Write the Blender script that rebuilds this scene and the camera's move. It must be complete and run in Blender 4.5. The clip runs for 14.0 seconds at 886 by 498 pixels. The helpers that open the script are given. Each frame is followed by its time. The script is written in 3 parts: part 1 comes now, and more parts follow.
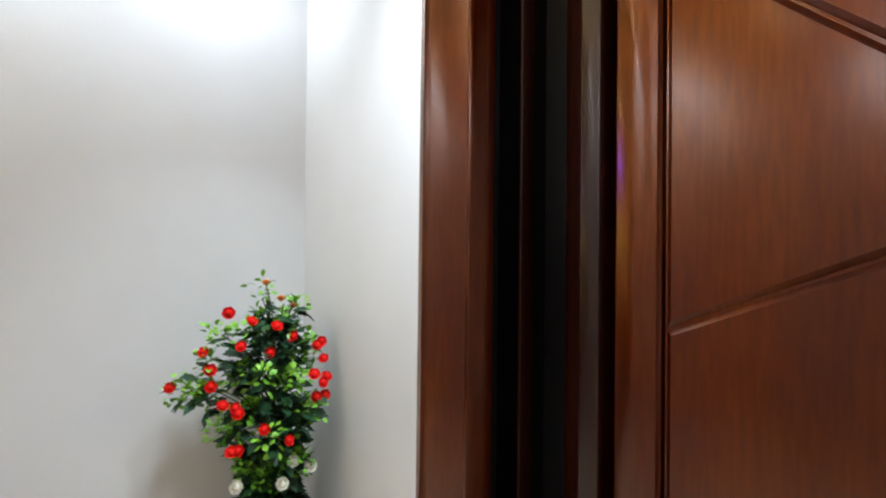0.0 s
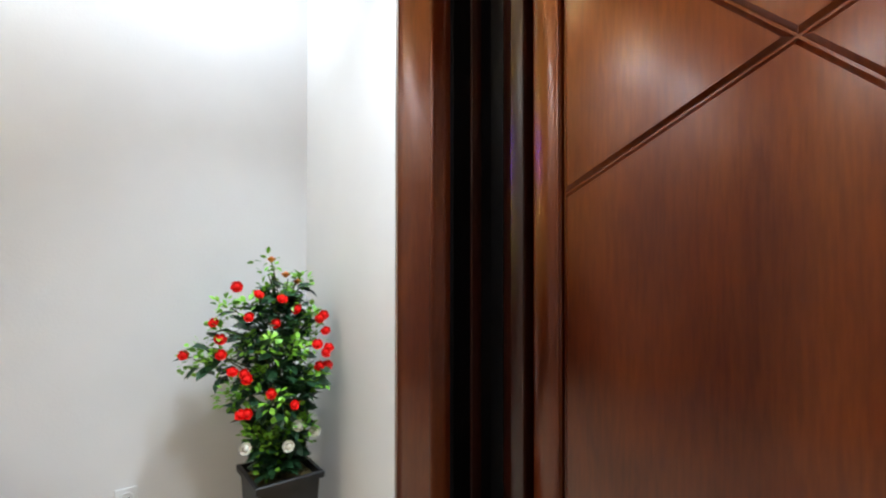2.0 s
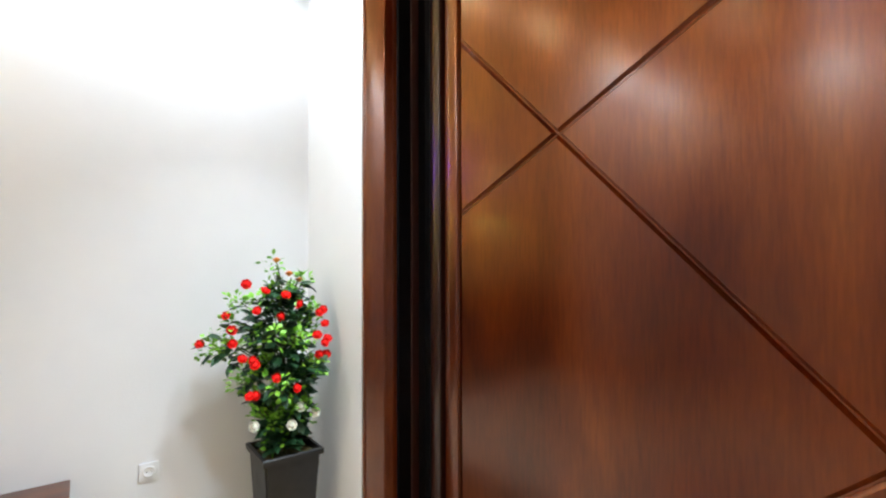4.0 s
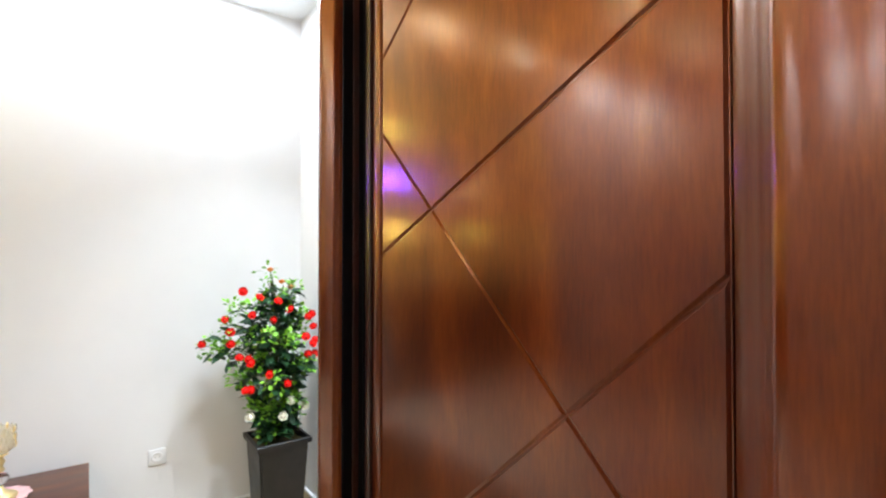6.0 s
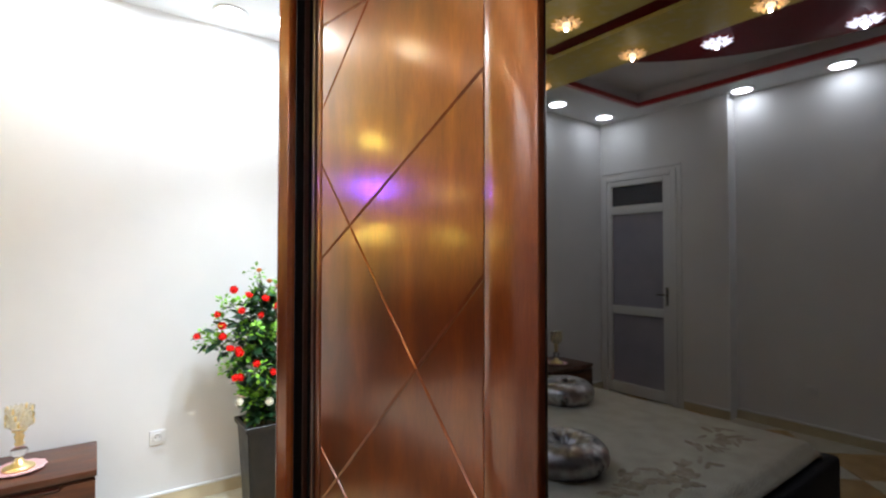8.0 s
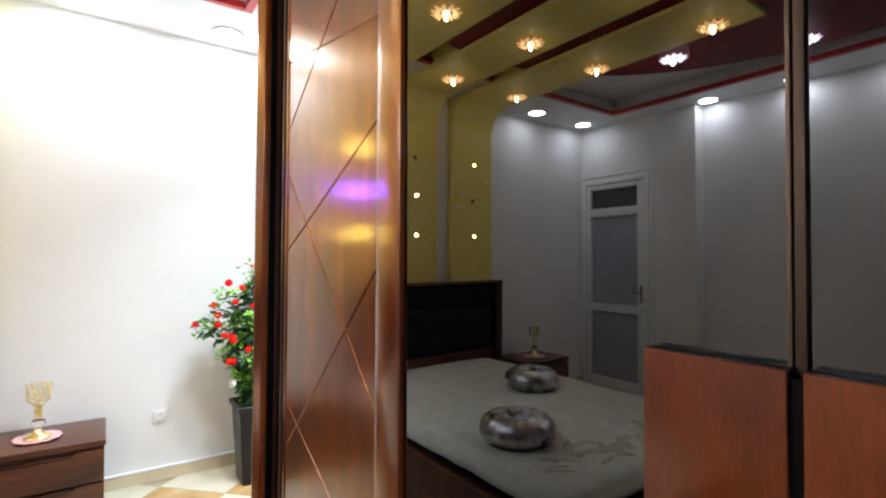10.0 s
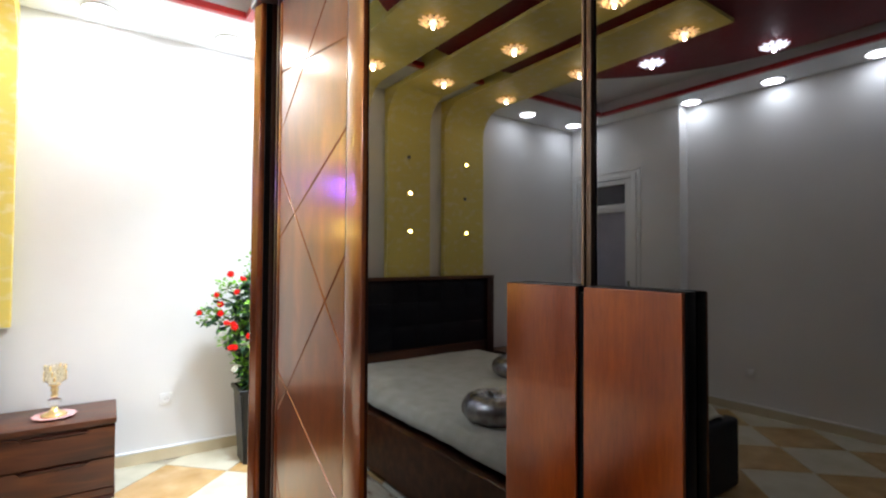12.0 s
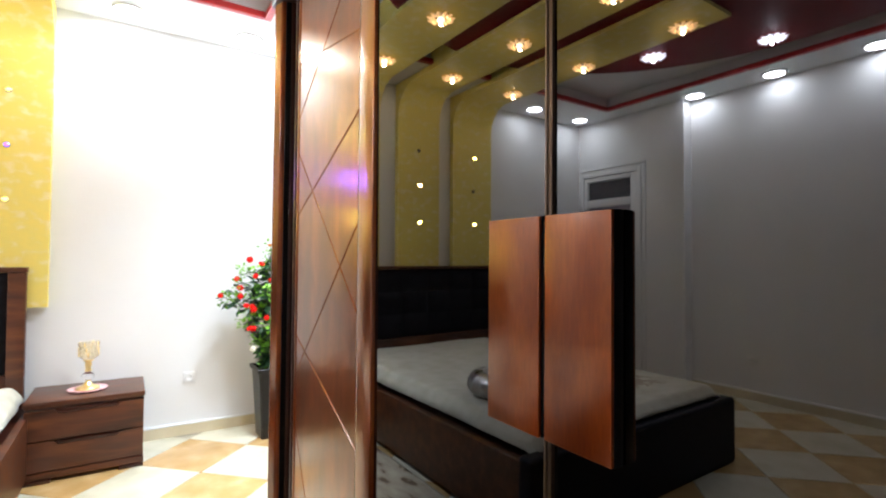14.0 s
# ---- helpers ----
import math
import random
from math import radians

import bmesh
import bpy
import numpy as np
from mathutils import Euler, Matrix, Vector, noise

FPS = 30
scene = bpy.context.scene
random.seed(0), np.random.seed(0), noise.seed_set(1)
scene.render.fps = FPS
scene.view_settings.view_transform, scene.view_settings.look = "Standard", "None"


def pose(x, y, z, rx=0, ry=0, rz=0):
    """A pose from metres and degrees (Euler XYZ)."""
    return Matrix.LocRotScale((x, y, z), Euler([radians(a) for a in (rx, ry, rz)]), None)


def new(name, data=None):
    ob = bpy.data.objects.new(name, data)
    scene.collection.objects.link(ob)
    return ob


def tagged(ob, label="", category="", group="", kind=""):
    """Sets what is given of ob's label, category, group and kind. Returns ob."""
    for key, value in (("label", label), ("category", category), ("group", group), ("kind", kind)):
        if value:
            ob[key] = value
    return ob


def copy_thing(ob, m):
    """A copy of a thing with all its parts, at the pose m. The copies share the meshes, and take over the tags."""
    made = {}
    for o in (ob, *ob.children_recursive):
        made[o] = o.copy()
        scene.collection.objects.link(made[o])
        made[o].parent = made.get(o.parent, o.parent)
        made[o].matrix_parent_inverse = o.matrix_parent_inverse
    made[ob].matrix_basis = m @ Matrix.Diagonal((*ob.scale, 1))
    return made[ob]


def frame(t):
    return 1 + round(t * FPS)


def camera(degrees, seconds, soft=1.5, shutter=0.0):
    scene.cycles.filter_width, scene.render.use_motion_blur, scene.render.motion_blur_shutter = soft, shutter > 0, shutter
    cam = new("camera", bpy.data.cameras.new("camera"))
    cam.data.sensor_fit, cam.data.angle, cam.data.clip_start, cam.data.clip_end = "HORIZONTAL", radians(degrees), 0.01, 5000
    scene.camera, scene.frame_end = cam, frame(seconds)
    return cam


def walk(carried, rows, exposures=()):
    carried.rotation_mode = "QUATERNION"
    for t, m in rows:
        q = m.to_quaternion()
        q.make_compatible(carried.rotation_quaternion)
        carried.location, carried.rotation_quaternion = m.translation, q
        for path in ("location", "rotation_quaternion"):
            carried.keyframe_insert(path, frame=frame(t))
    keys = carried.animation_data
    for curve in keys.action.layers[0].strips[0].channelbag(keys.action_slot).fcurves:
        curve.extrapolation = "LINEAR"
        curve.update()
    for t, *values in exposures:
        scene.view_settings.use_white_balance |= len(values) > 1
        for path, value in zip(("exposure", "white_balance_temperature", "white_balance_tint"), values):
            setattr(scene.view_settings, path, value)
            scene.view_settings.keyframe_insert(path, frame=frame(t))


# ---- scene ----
# camera and its path
cam = camera(84.6, 14.0, soft=2.2)
ROWS = [
    (0, -0.274, -2.238, 1.450, -37.34, 0.67, 0.64),
    (0.5, -0.277, -2.252, 1.419, -37.28, 0.71, 0.46),
    (1, -0.285, -2.275, 1.388, -37.22, 0.64, 0.33),
    (1.5, -0.302, -2.303, 1.368, -37.24, 0.64, 0.18),
    (2, -0.320, -2.355, 1.353, -37.08, 0.72, 0.07),
    (2.5, -0.349, -2.410, 1.348, -37.09, 0.86, 0.06),
    (3, -0.379, -2.482, 1.343, -37.01, 0.91, 0.13),
    (3.5, -0.394, -2.542, 1.341, -36.84, 0.95, -0.01),
    (6, -0.447, -2.919, 1.403, -36.14, 0.89, -0.02),
    (6.5, -0.459, -2.997, 1.407, -36.09, 0.87, 0.05),
    (7, -0.444, -3.080, 1.410, -35.51, 1.00, 0.07),
    (7.5, -0.451, -3.169, 1.415, -35.61, 0.94, 0.15),
    (8, -0.449, -3.265, 1.411, -35.49, 1.00, 0.12),
    (10.5, -0.467, -3.692, 1.372, -34.79, 1.27, 0.38),
    (11, -0.474, -3.754, 1.360, -34.71, 1.34, 0.38),
    (11.5, -0.475, -3.799, 1.350, -34.54, 1.38, 0.42),
    (12, -0.481, -3.842, 1.330, -34.34, 1.35, 0.41),
    (12.5, -0.492, -3.874, 1.306, -34.05, 1.29, 0.38),
    (13, -0.511, -3.910, 1.280, -33.65, 1.26, 0.42),
    (13.5, -0.526, -3.939, 1.259, -33.30, 1.26, 0.46),
    (14, -0.543, -3.985, 1.235, -32.97, 1.33, 0.50),
]
EXPOSURES = [(0, -0.7), (3, -0.3), (6, 0.1), (8, 0.1), (11, 0.25), (14, 0.45)]
walk(cam, [(t, pose(x, y, z, 0, 0, yaw) @ pose(0, 0, 0, 90 + pitch) @ pose(0, 0, 0, 0, 0, roll)) for t, x, y, z, yaw, pitch, roll in ROWS], EXPOSURES)

# world: a dim night-time room, lit by lamps alone, one row of them added
world = bpy.data.worlds.new("world")
scene.world = world
world.use_nodes = True
world.node_tree.nodes["Background"].inputs[0].default_value = (0.5, 0.55, 0.65, 1)
world.node_tree.nodes["Background"].inputs[1].default_value = 0.05

# lamp strengths
ADDED_W, FAR_W, DIM_W, CRYSTAL_W, LED_W = 29.0, 8.0, 6.5, 2.6, 1.1

FLOOR, SOFFIT, RAISED = -0.04, 2.85, 2.98
RIGHT, FAR, DOOR_X, LEFT, BACK = 0.604, 0.0, -4.18, -4.32, -6.0


# ---- materials ----
def mat(name, color, rough=0.5, metal=0.0, **extra):
    m = bpy.data.materials.new(name)
    m.use_nodes = True
    b = m.node_tree.nodes["Principled BSDF"]
    b.inputs["Base Color"].default_value = (*color, 1)
    b.inputs["Roughness"].default_value = rough
    b.inputs["Metallic"].default_value = metal
    for k, v in extra.items():
        b.inputs[k.replace("_", " ")].default_value = v
    return m


def node(m, kind, **values):
    n = m.node_tree.nodes.new(kind)
    for k, v in values.items():
        n.inputs[k.replace("_", " ")].default_value = v
    return n


def link(m, a, b):
    m.node_tree.links.new(a, b)


def vary(m, stops, scale, stretch=(1, 1, 1), detail=6, rough_range=None, bump=0.0, bump_scale=60.0, distort=0.0, per_piece=0.0):
    """Colour from a stretched noise through a ramp, roughness from the same noise, a fine bump."""
    b = m.node_tree.nodes["Principled BSDF"]
    tc = node(m, "ShaderNodeTexCoord")
    mp = node(m, "ShaderNodeMapping")
    mp.inputs["Scale"].default_value = stretch
    link(m, tc.outputs["Object"], mp.inputs[0])
    vec = mp.outputs[0]
    if per_piece:
        info = node(m, "ShaderNodeObjectInfo")
        add = node(m, "ShaderNodeVectorMath")
        add.operation = "ADD"
        mul = node(m, "ShaderNodeMath")
        mul.operation = "MULTIPLY"
        mul.inputs[1].default_value = per_piece
        link(m, info.outputs["Random"], mul.inputs[0])
        link(m, vec, add.inputs[0])
        link(m, mul.outputs[0], add.inputs[1])
        vec = add.outputs[0]
    n = node(m, "ShaderNodeTexNoise", Scale=scale, Detail=detail, Distortion=distort)
    link(m, vec, n.inputs["Vector"])
    ramp = node(m, "ShaderNodeValToRGB")
    while len(ramp.color_ramp.elements) < len(stops):
        ramp.color_ramp.elements.new(0.5)
    for e, (p, c) in zip(ramp.color_ramp.elements, stops):
        e.position, e.color = p, (*c, 1)
    link(m, n.outputs[0], ramp.inputs[0])
    link(m, ramp.outputs[0], b.inputs["Base Color"])
    if rough_range:
        mr = node(m, "ShaderNodeMapRange")
        mr.inputs[3].default_value, mr.inputs[4].default_value = rough_range
        link(m, n.outputs[0], mr.inputs[0])
        link(m, mr.outputs[0], b.inputs["Roughness"])
    if bump:
        n2 = node(m, "ShaderNodeTexNoise", Scale=bump_scale, Detail=4)
        link(m, vec, n2.inputs["Vector"])
        bp = node(m, "ShaderNodeBump", Strength=bump, Distance=0.01)
        link(m, n2.outputs[0], bp.inputs["Height"])
        link(m, bp.outputs[0], b.inputs["Normal"])
    return m


def glow(name, color, strength):
    m = mat(name, color, 0.4)
    b = m.node_tree.nodes["Principled BSDF"]
    b.inputs["Emission Color"].default_value = (*color, 1)
    b.inputs["Emission Strength"].default_value = strength
    return m


WALL = vary(mat("wall paint", (0.8, 0.8, 0.8), 0.55), [(0.3, (0.76, 0.755, 0.75)), (0.7, (0.82, 0.815, 0.81))], 1.7, bump=0.06, bump_scale=90)
CEIL = vary(mat("ceiling paint", (0.8, 0.8, 0.8), 0.6), [(0.3, (0.76, 0.76, 0.76)), (0.7, (0.82, 0.82, 0.82))], 1.3, bump=0.03, bump_scale=70)
RED = vary(mat("dark red paint", (0.2, 0.01, 0.01), 0.6, Specular_IOR_Level=0.25), [(0.3, (0.14, 0.002, 0.004)), (0.7, (0.2, 0.004, 0.006))], 3)
TRIM_RED = mat("red trim paint", (0.45, 0.015, 0.015), 0.4)
YELLOW = vary(mat("yellow wallpaper", (0.6, 0.5, 0.1), 0.6), [(0.36, (0.8, 0.64, 0.15)), (0.52, (0.77, 0.63, 0.16)), (0.62, (0.79, 0.67, 0.27)), (0.75, (0.84, 0.73, 0.4))], 14, stretch=(1, 1, 1.4), detail=5, bump=0.15, bump_scale=120)
WOOD = vary(mat("mahogany", (0.05, 0.012, 0.003), 0.3, IOR=2.0, Coat_Weight=1.0, Coat_IOR=1.53, Coat_Roughness=0.17, Coat_Tint=(1.0, 0.78, 0.5, 1.0)), [(0.34, (0.026, 0.0014, 0.0003)), (0.5, (0.062, 0.005, 0.0005)), (0.66, (0.125, 0.0165, 0.0009))], 3.4, stretch=(2.8, 2.8, 1.1), detail=7, rough_range=(0.29, 0.33), distort=0.35)
wood_noise = [n for n in WOOD.node_tree.nodes if n.type == "TEX_NOISE"][0]
sheen = node(WOOD, "ShaderNodeValToRGB")
sheen.color_ramp.elements.new(0.5)
for e, (at, c) in zip(sheen.color_ramp.elements, ((0.34, (0.8, 0.18, 0.008)), (0.5, (0.95, 0.27, 0.012)), (0.66, (1.0, 0.38, 0.018)))):
    e.position, e.color = at, (*c, 1)
link(WOOD, wood_noise.outputs[0], sheen.inputs[0])
link(WOOD, sheen.outputs[0], WOOD.node_tree.nodes["Principled BSDF"].inputs["Specular Tint"])
# fine dark pores along the grain
pore_at = node(WOOD, "ShaderNodeMapping")
pore_at.inputs["Scale"].default_value = (55, 55, 6)
link(WOOD, [n for n in WOOD.node_tree.nodes if n.type == "TEX_COORD"][0].outputs["Object"], pore_at.inputs[0])
pore = node(WOOD, "ShaderNodeTexNoise", Scale=6.0, Detail=5)
link(WOOD, pore_at.outputs[0], pore.inputs["Vector"])
pore_ramp = node(WOOD, "ShaderNodeMapRange")
for k, v in zip((1, 2, 3, 4), (0.32, 0.66, 0.82, 1.08)):
    pore_ramp.inputs[k].default_value = v
link(WOOD, pore.outputs[0], pore_ramp.inputs[0])
for tone, socket_name in ((WOOD.node_tree.nodes["Color Ramp"], "Base Color"), (sheen, "Specular Tint")):
    mix = node(WOOD, "ShaderNodeMix")
    mix.data_type, mix.blend_type = "RGBA", "MULTIPLY"
    mix.inputs[0].default_value = 1.0
    link(WOOD, tone.outputs[0], mix.inputs[6])
    link(WOOD, pore_ramp.outputs[0], mix.inputs[7])
    link(WOOD, mix.outputs[2], WOOD.node_tree.nodes["Principled BSDF"].inputs[socket_name])
WOOD_DARK = vary(mat("dark stained and shaded wood", (0.05, 0.015, 0.008), 0.3, Coat_Weight=0.3, Coat_Roughness=0.15), [(0.25, (0.02, 0.0026, 0.0011)), (0.75, (0.045, 0.007, 0.0025))], 2.5, stretch=(7, 7, 0.8), rough_range=(0.25, 0.4), bump=0.05, bump_scale=40, distort=0.5)
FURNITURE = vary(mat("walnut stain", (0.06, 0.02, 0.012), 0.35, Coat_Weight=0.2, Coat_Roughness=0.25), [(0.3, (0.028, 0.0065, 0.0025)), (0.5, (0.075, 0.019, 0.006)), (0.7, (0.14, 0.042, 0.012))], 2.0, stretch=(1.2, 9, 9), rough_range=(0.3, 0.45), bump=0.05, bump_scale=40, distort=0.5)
BLACK = mat("flat black", (0.003, 0.003, 0.004), 0.4, Specular_IOR_Level=0.1)
MIRROR = mat("tinted mirror", (0.100, 0.104, 0.113), 0.015, 1.0)
ALU = mat("bronze metal strip", (0.11, 0.082, 0.068), 0.4, 1.0)
BRONZE = mat("dark bronze strip", (0.07, 0.052, 0.043), 0.4, 1.0)
DARK_GAP = mat("dark gap shade", (0.01, 0.009, 0.009), 0.6)
LEATHER = vary(mat("black leather", (0.012, 0.012, 0.016), 0.5, Specular_IOR_Level=0.15), [(0.3, (0.004, 0.004, 0.006)), (0.7, (0.011, 0.011, 0.017))], 30, rough_range=(0.45, 0.6), bump=0.2, bump_scale=180)
BLANKET = vary(mat("cream fleece", (0.6, 0.55, 0.45), 0.9, Sheen_Weight=0.3), [(0.3, (0.6, 0.55, 0.42)), (0.7, (0.77, 0.72, 0.59))], 9, bump=0.9, bump_scale=110)
PATTERN = vary(mat("brown woven pattern", (0.3, 0.2, 0.1), 0.95), [(0.35, (0.36, 0.3, 0.2)), (0.7, (0.62, 0.55, 0.42))], 25, bump=0.5, bump_scale=120)
SILVER = vary(mat("silver foil", (0.55, 0.55, 0.57), 0.28, 0.9), [(0.38, (0.2, 0.2, 0.22)), (0.5, (0.6, 0.58, 0.58)), (0.66, (0.34, 0.27, 0.26))], 11, rough_range=(0.2, 0.4), bump=0.1, bump_scale=35)
TILE_W = vary(mat("cream tile", (0.7, 0.65, 0.5), 0.14), [(0.3, (0.5, 0.45, 0.33)), (0.7, (0.63, 0.58, 0.45))], 5, rough_range=(0.1, 0.2), per_piece=40)
TILE_O = vary(mat("ochre tile", (0.5, 0.3, 0.12), 0.14), [(0.3, (0.4, 0.23, 0.08)), (0.55, (0.5, 0.31, 0.13)), (0.75, (0.6, 0.43, 0.22))], 6, rough_range=(0.1, 0.2), per_piece=40)
GROUT = mat("grout", (0.35, 0.3, 0.22), 0.8)
SKIRT = vary(mat("skirting tile", (0.6, 0.5, 0.33), 0.2), [(0.3, (0.62, 0.52, 0.34)), (0.7, (0.74, 0.64, 0.45))], 4)
WHITE = mat("white enamel", (0.78, 0.78, 0.78), 0.35)
FROST = vary(mat("frosted pane", (0.36, 0.35, 0.42), 0.35), [(0.3, (0.33, 0.32, 0.39)), (0.7, (0.4, 0.39, 0.46))], 3, bump=0.1, bump_scale=200)
DARKPANE = mat("dark glass", (0.07, 0.07, 0.08), 0.12)
POT = vary(mat("graphite pot", (0.03, 0.03, 0.032), 0.32, Specular_IOR_Level=0.3), [(0.3, (0.008, 0.008, 0.008)), (0.7, (0.017, 0.016, 0.016))], 12, rough_range=(0.25, 0.45), bump=0.05)
SOIL = vary(mat("moss", (0.1, 0.07, 0.03), 0.95), [(0.3, (0.06, 0.05, 0.015)), (0.7, (0.2, 0.14, 0.05))], 40, bump=0.8, bump_scale=90)
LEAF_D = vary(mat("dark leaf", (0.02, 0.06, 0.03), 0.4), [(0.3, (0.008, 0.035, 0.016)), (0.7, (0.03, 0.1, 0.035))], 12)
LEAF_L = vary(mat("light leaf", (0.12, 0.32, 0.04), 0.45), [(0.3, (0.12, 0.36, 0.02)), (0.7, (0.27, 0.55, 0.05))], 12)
ROSE = vary(mat("red petal", (0.6, 0.01, 0.01), 0.75, Specular_IOR_Level=0.2), [(0.3, (0.6, 0.004, 0.003)), (0.7, (0.8, 0.012, 0.006))], 20)
ROSE_W = mat("cream petal", (0.75, 0.72, 0.6), 0.6)
BUD = mat("orange bud", (0.75, 0.22, 0.03), 0.5)
STEM = mat("stem", (0.08, 0.1, 0.03), 0.6)
GOLD = mat("polished brass", (1.0, 0.8, 0.4), 0.28, 1.0)
GLASS = mat("clear glass", (1, 1, 1), 0.03, Transmission_Weight=1.0, IOR=1.45)
AMBER = mat("amber crystal", (1.0, 0.95, 0.82), 0.08, Transmission_Weight=0.85, IOR=1.1)
PINK = vary(mat("pink doily", (0.75, 0.42, 0.42), 0.85), [(0.3, (0.68, 0.36, 0.37)), (0.7, (0.82, 0.52, 0.52))], 30, bump=0.4, bump_scale=200)
PIN_GREY = mat("grey socket hole shade", (0.25, 0.25, 0.25), 0.6)
CHROME = mat("chrome", (0.7, 0.7, 0.7), 0.15, 1.0)
LAMP = glow("lamp lens", (0.95, 0.98, 1.0), 22)
CRYSTAL_WARM = glow("warm crystal", (1.0, 0.72, 0.4), 14)
PETAL_WARM = glow("amber crystal petal", (1.0, 0.6, 0.25), 3.2)
CRYSTAL_COOL = glow("white crystal", (0.95, 0.9, 1.0), 9)
RUG = vary(mat("beige rug", (0.45, 0.38, 0.28), 0.95), [(0.38, (0.16, 0.1, 0.06)), (0.45, (0.4, 0.33, 0.24)), (0.7, (0.52, 0.46, 0.36))], 9, stretch=(1.6, 0.7, 1), detail=3, bump=0.6, bump_scale=150)


# ---- mesh helpers ----
def mesh_of(name, bm, material):
    me = bpy.data.meshes.new(name)
    bmesh.ops.recalc_face_normals(bm, faces=bm.faces)
    bm.to_mesh(me)
    bm.free()
    if material:
        me.materials.append(material)
    return me


def smooth(me):
    me.polygons.foreach_set("use_smooth", [True] * len(me.polygons))
    return me


def part(name, bm, material, parent=None, label="", round_=False):
    me = mesh_of(name, bm, material)
    smooth(me)
    if not round_:
        me.set_sharp_from_angle(angle=radians(38))
    ob = new(name, me)
    if parent:
        ob.parent = parent
    if label:
        ob["label"] = label
    return ob


def empty(name, loc, label, category, group="", kind=""):
    ob = new(name)
    ob.location = loc
    return tagged(ob, label, category, group, kind)


def box(x0, x1, y0, y1, z0, z1, bevel=0.0, bm=None, segs=2):
    bm2 = bmesh.new()
    bmesh.ops.create_cube(bm2, size=1)
    bmesh.ops.transform(bm2, matrix=Matrix.Translation(((x0 + x1) / 2, (y0 + y1) / 2, (z0 + z1) / 2)) @ Matrix.Diagonal((abs(x1 - x0), abs(y1 - y0), abs(z1 - z0), 1)), verts=bm2.verts)
    if bevel:
        bmesh.ops.bevel(bm2, geom=bm2.edges[:], offset=bevel, segments=segs, affect="EDGES", profile=0.6)
    if bm is None:
        return bm2
    me = bpy.data.meshes.new("tmp")
    bm2.to_mesh(me)
    bm.from_mesh(me)
    bm2.free()
    bpy.data.meshes.remove(me)
    return bm


def prism(points, z0, z1, bm=None):
    """A closed outline in x and y, raised from z0 to z1."""
    bm = bm or bmesh.new()
    low = [bm.verts.new((x, y, z0)) for x, y in points]
    high = [bm.verts.new((x, y, z1)) for x, y in points]
    bm.faces.new(low)
    bm.faces.new(high)
    for i in range(len(points)):
        j = (i + 1) % len(points)
        bm.faces.new((low[i], low[j], high[j], high[i]))
    return bm


def lathe(profile, n=24, centre=(0, 0), bm=None, bumps=0, depth=0.0):
    """Radius and height pairs turned round the upright axis; bumps: lobes round it."""
    bm = bm or bmesh.new()
    rings = []
    for r, z in profile:
        ring = []
        for i in range(n):
            a = 2 * math.pi * i / n
            k = r * (1 + depth * math.cos(bumps * a)) if bumps else r
            ring.append(bm.verts.new((centre[0] + k * math.cos(a), centre[1] + k * math.sin(a), z)))
        rings.append(ring)
    for a, b in zip(rings, rings[1:]):
        for i in range(n):
            bm.faces.new((a[i], a[(i + 1) % n], b[(i + 1) % n], b[i]))
    if profile[0][0] > 1e-4:
        bm.faces.new(rings[0])
    if profile[-1][0] > 1e-4:
        bm.faces.new(rings[-1])
    bmesh.ops.remove_doubles(bm, verts=bm.verts, dist=1e-5)
    return bm


def ribbon(name, points, radius, material, parent=None):
    cu = bpy.data.curves.new(name, "CURVE")
    cu.dimensions, cu.bevel_depth, cu.bevel_resolution = "3D", radius, 2
    sp = cu.splines.new("POLY")
    sp.points.add(len(points) - 1)
    for p, q in zip(sp.points, points):
        p.co = (*q, 1)
    ob = new(name, cu)
    cu.materials.append(material)
    if parent:
        ob.parent = parent
    return ob


# ---- the room ----
def structure(name, bm, material, label, category):
    return tagged(part(name, bm, material), label, category, kind="structure")


floor = structure("floor", box(LEFT - 0.2, RIGHT + 0.2, BACK - 0.2, 0.2, FLOOR - 0.2, FLOOR - 0.004), GROUT, "tiled floor in cream and ochre diamonds", "floor")
structure("wall_far", box(LEFT - 0.2, RIGHT + 0.2, 0.0, 0.2, FLOOR - 0.2, 3.2), WALL, "white painted bedroom wall behind the bed", "wall")
structure("wall_right", box(RIGHT, RIGHT + 0.2, BACK, 0.0, FLOOR - 0.2, 3.2), WALL, "white painted wall behind the wardrobe", "wall")
structure("wall_back", box(LEFT - 0.2, RIGHT + 0.2, BACK - 0.2, BACK, FLOOR - 0.2, 3.2), WALL, "plain white wall closing the room", "wall")
structure("wall_left", box(LEFT - 0.2, LEFT, BACK, 0.0, FLOOR - 0.2, 3.2), WALL, "white painted long wall with a socket", "wall")
# the wall round the door stands proud; its opening goes through it
DY0, DY1, DTOP = -0.03, -0.85, 2.25
bm = box(LEFT, DOOR_X, -1.316, DY1, FLOOR, 3.2)
box(LEFT, DOOR_X, DY1, DY0, DTOP, 3.2, bm=bm)
box(LEFT, DOOR_X, DY0, 0.0, FLOOR, 3.2, bm=bm)
structure("wall_door", bm, WALL, "white wall section standing proud round the door", "wall")
structure("ceiling", box(LEFT - 0.2, RIGHT + 0.2, BACK - 0.2, 0.2, RAISED, 3.2), CEIL, "white painted raised ceiling", "ceiling")
IX0, IX1, IY0, IY1 = -3.91, 0.238, -5.3, -0.605
bm = box(LEFT, IX0, BACK, 0.0, SOFFIT, RAISED)
box(IX1, RIGHT, BACK, 0.0, SOFFIT, RAISED, bm=bm)
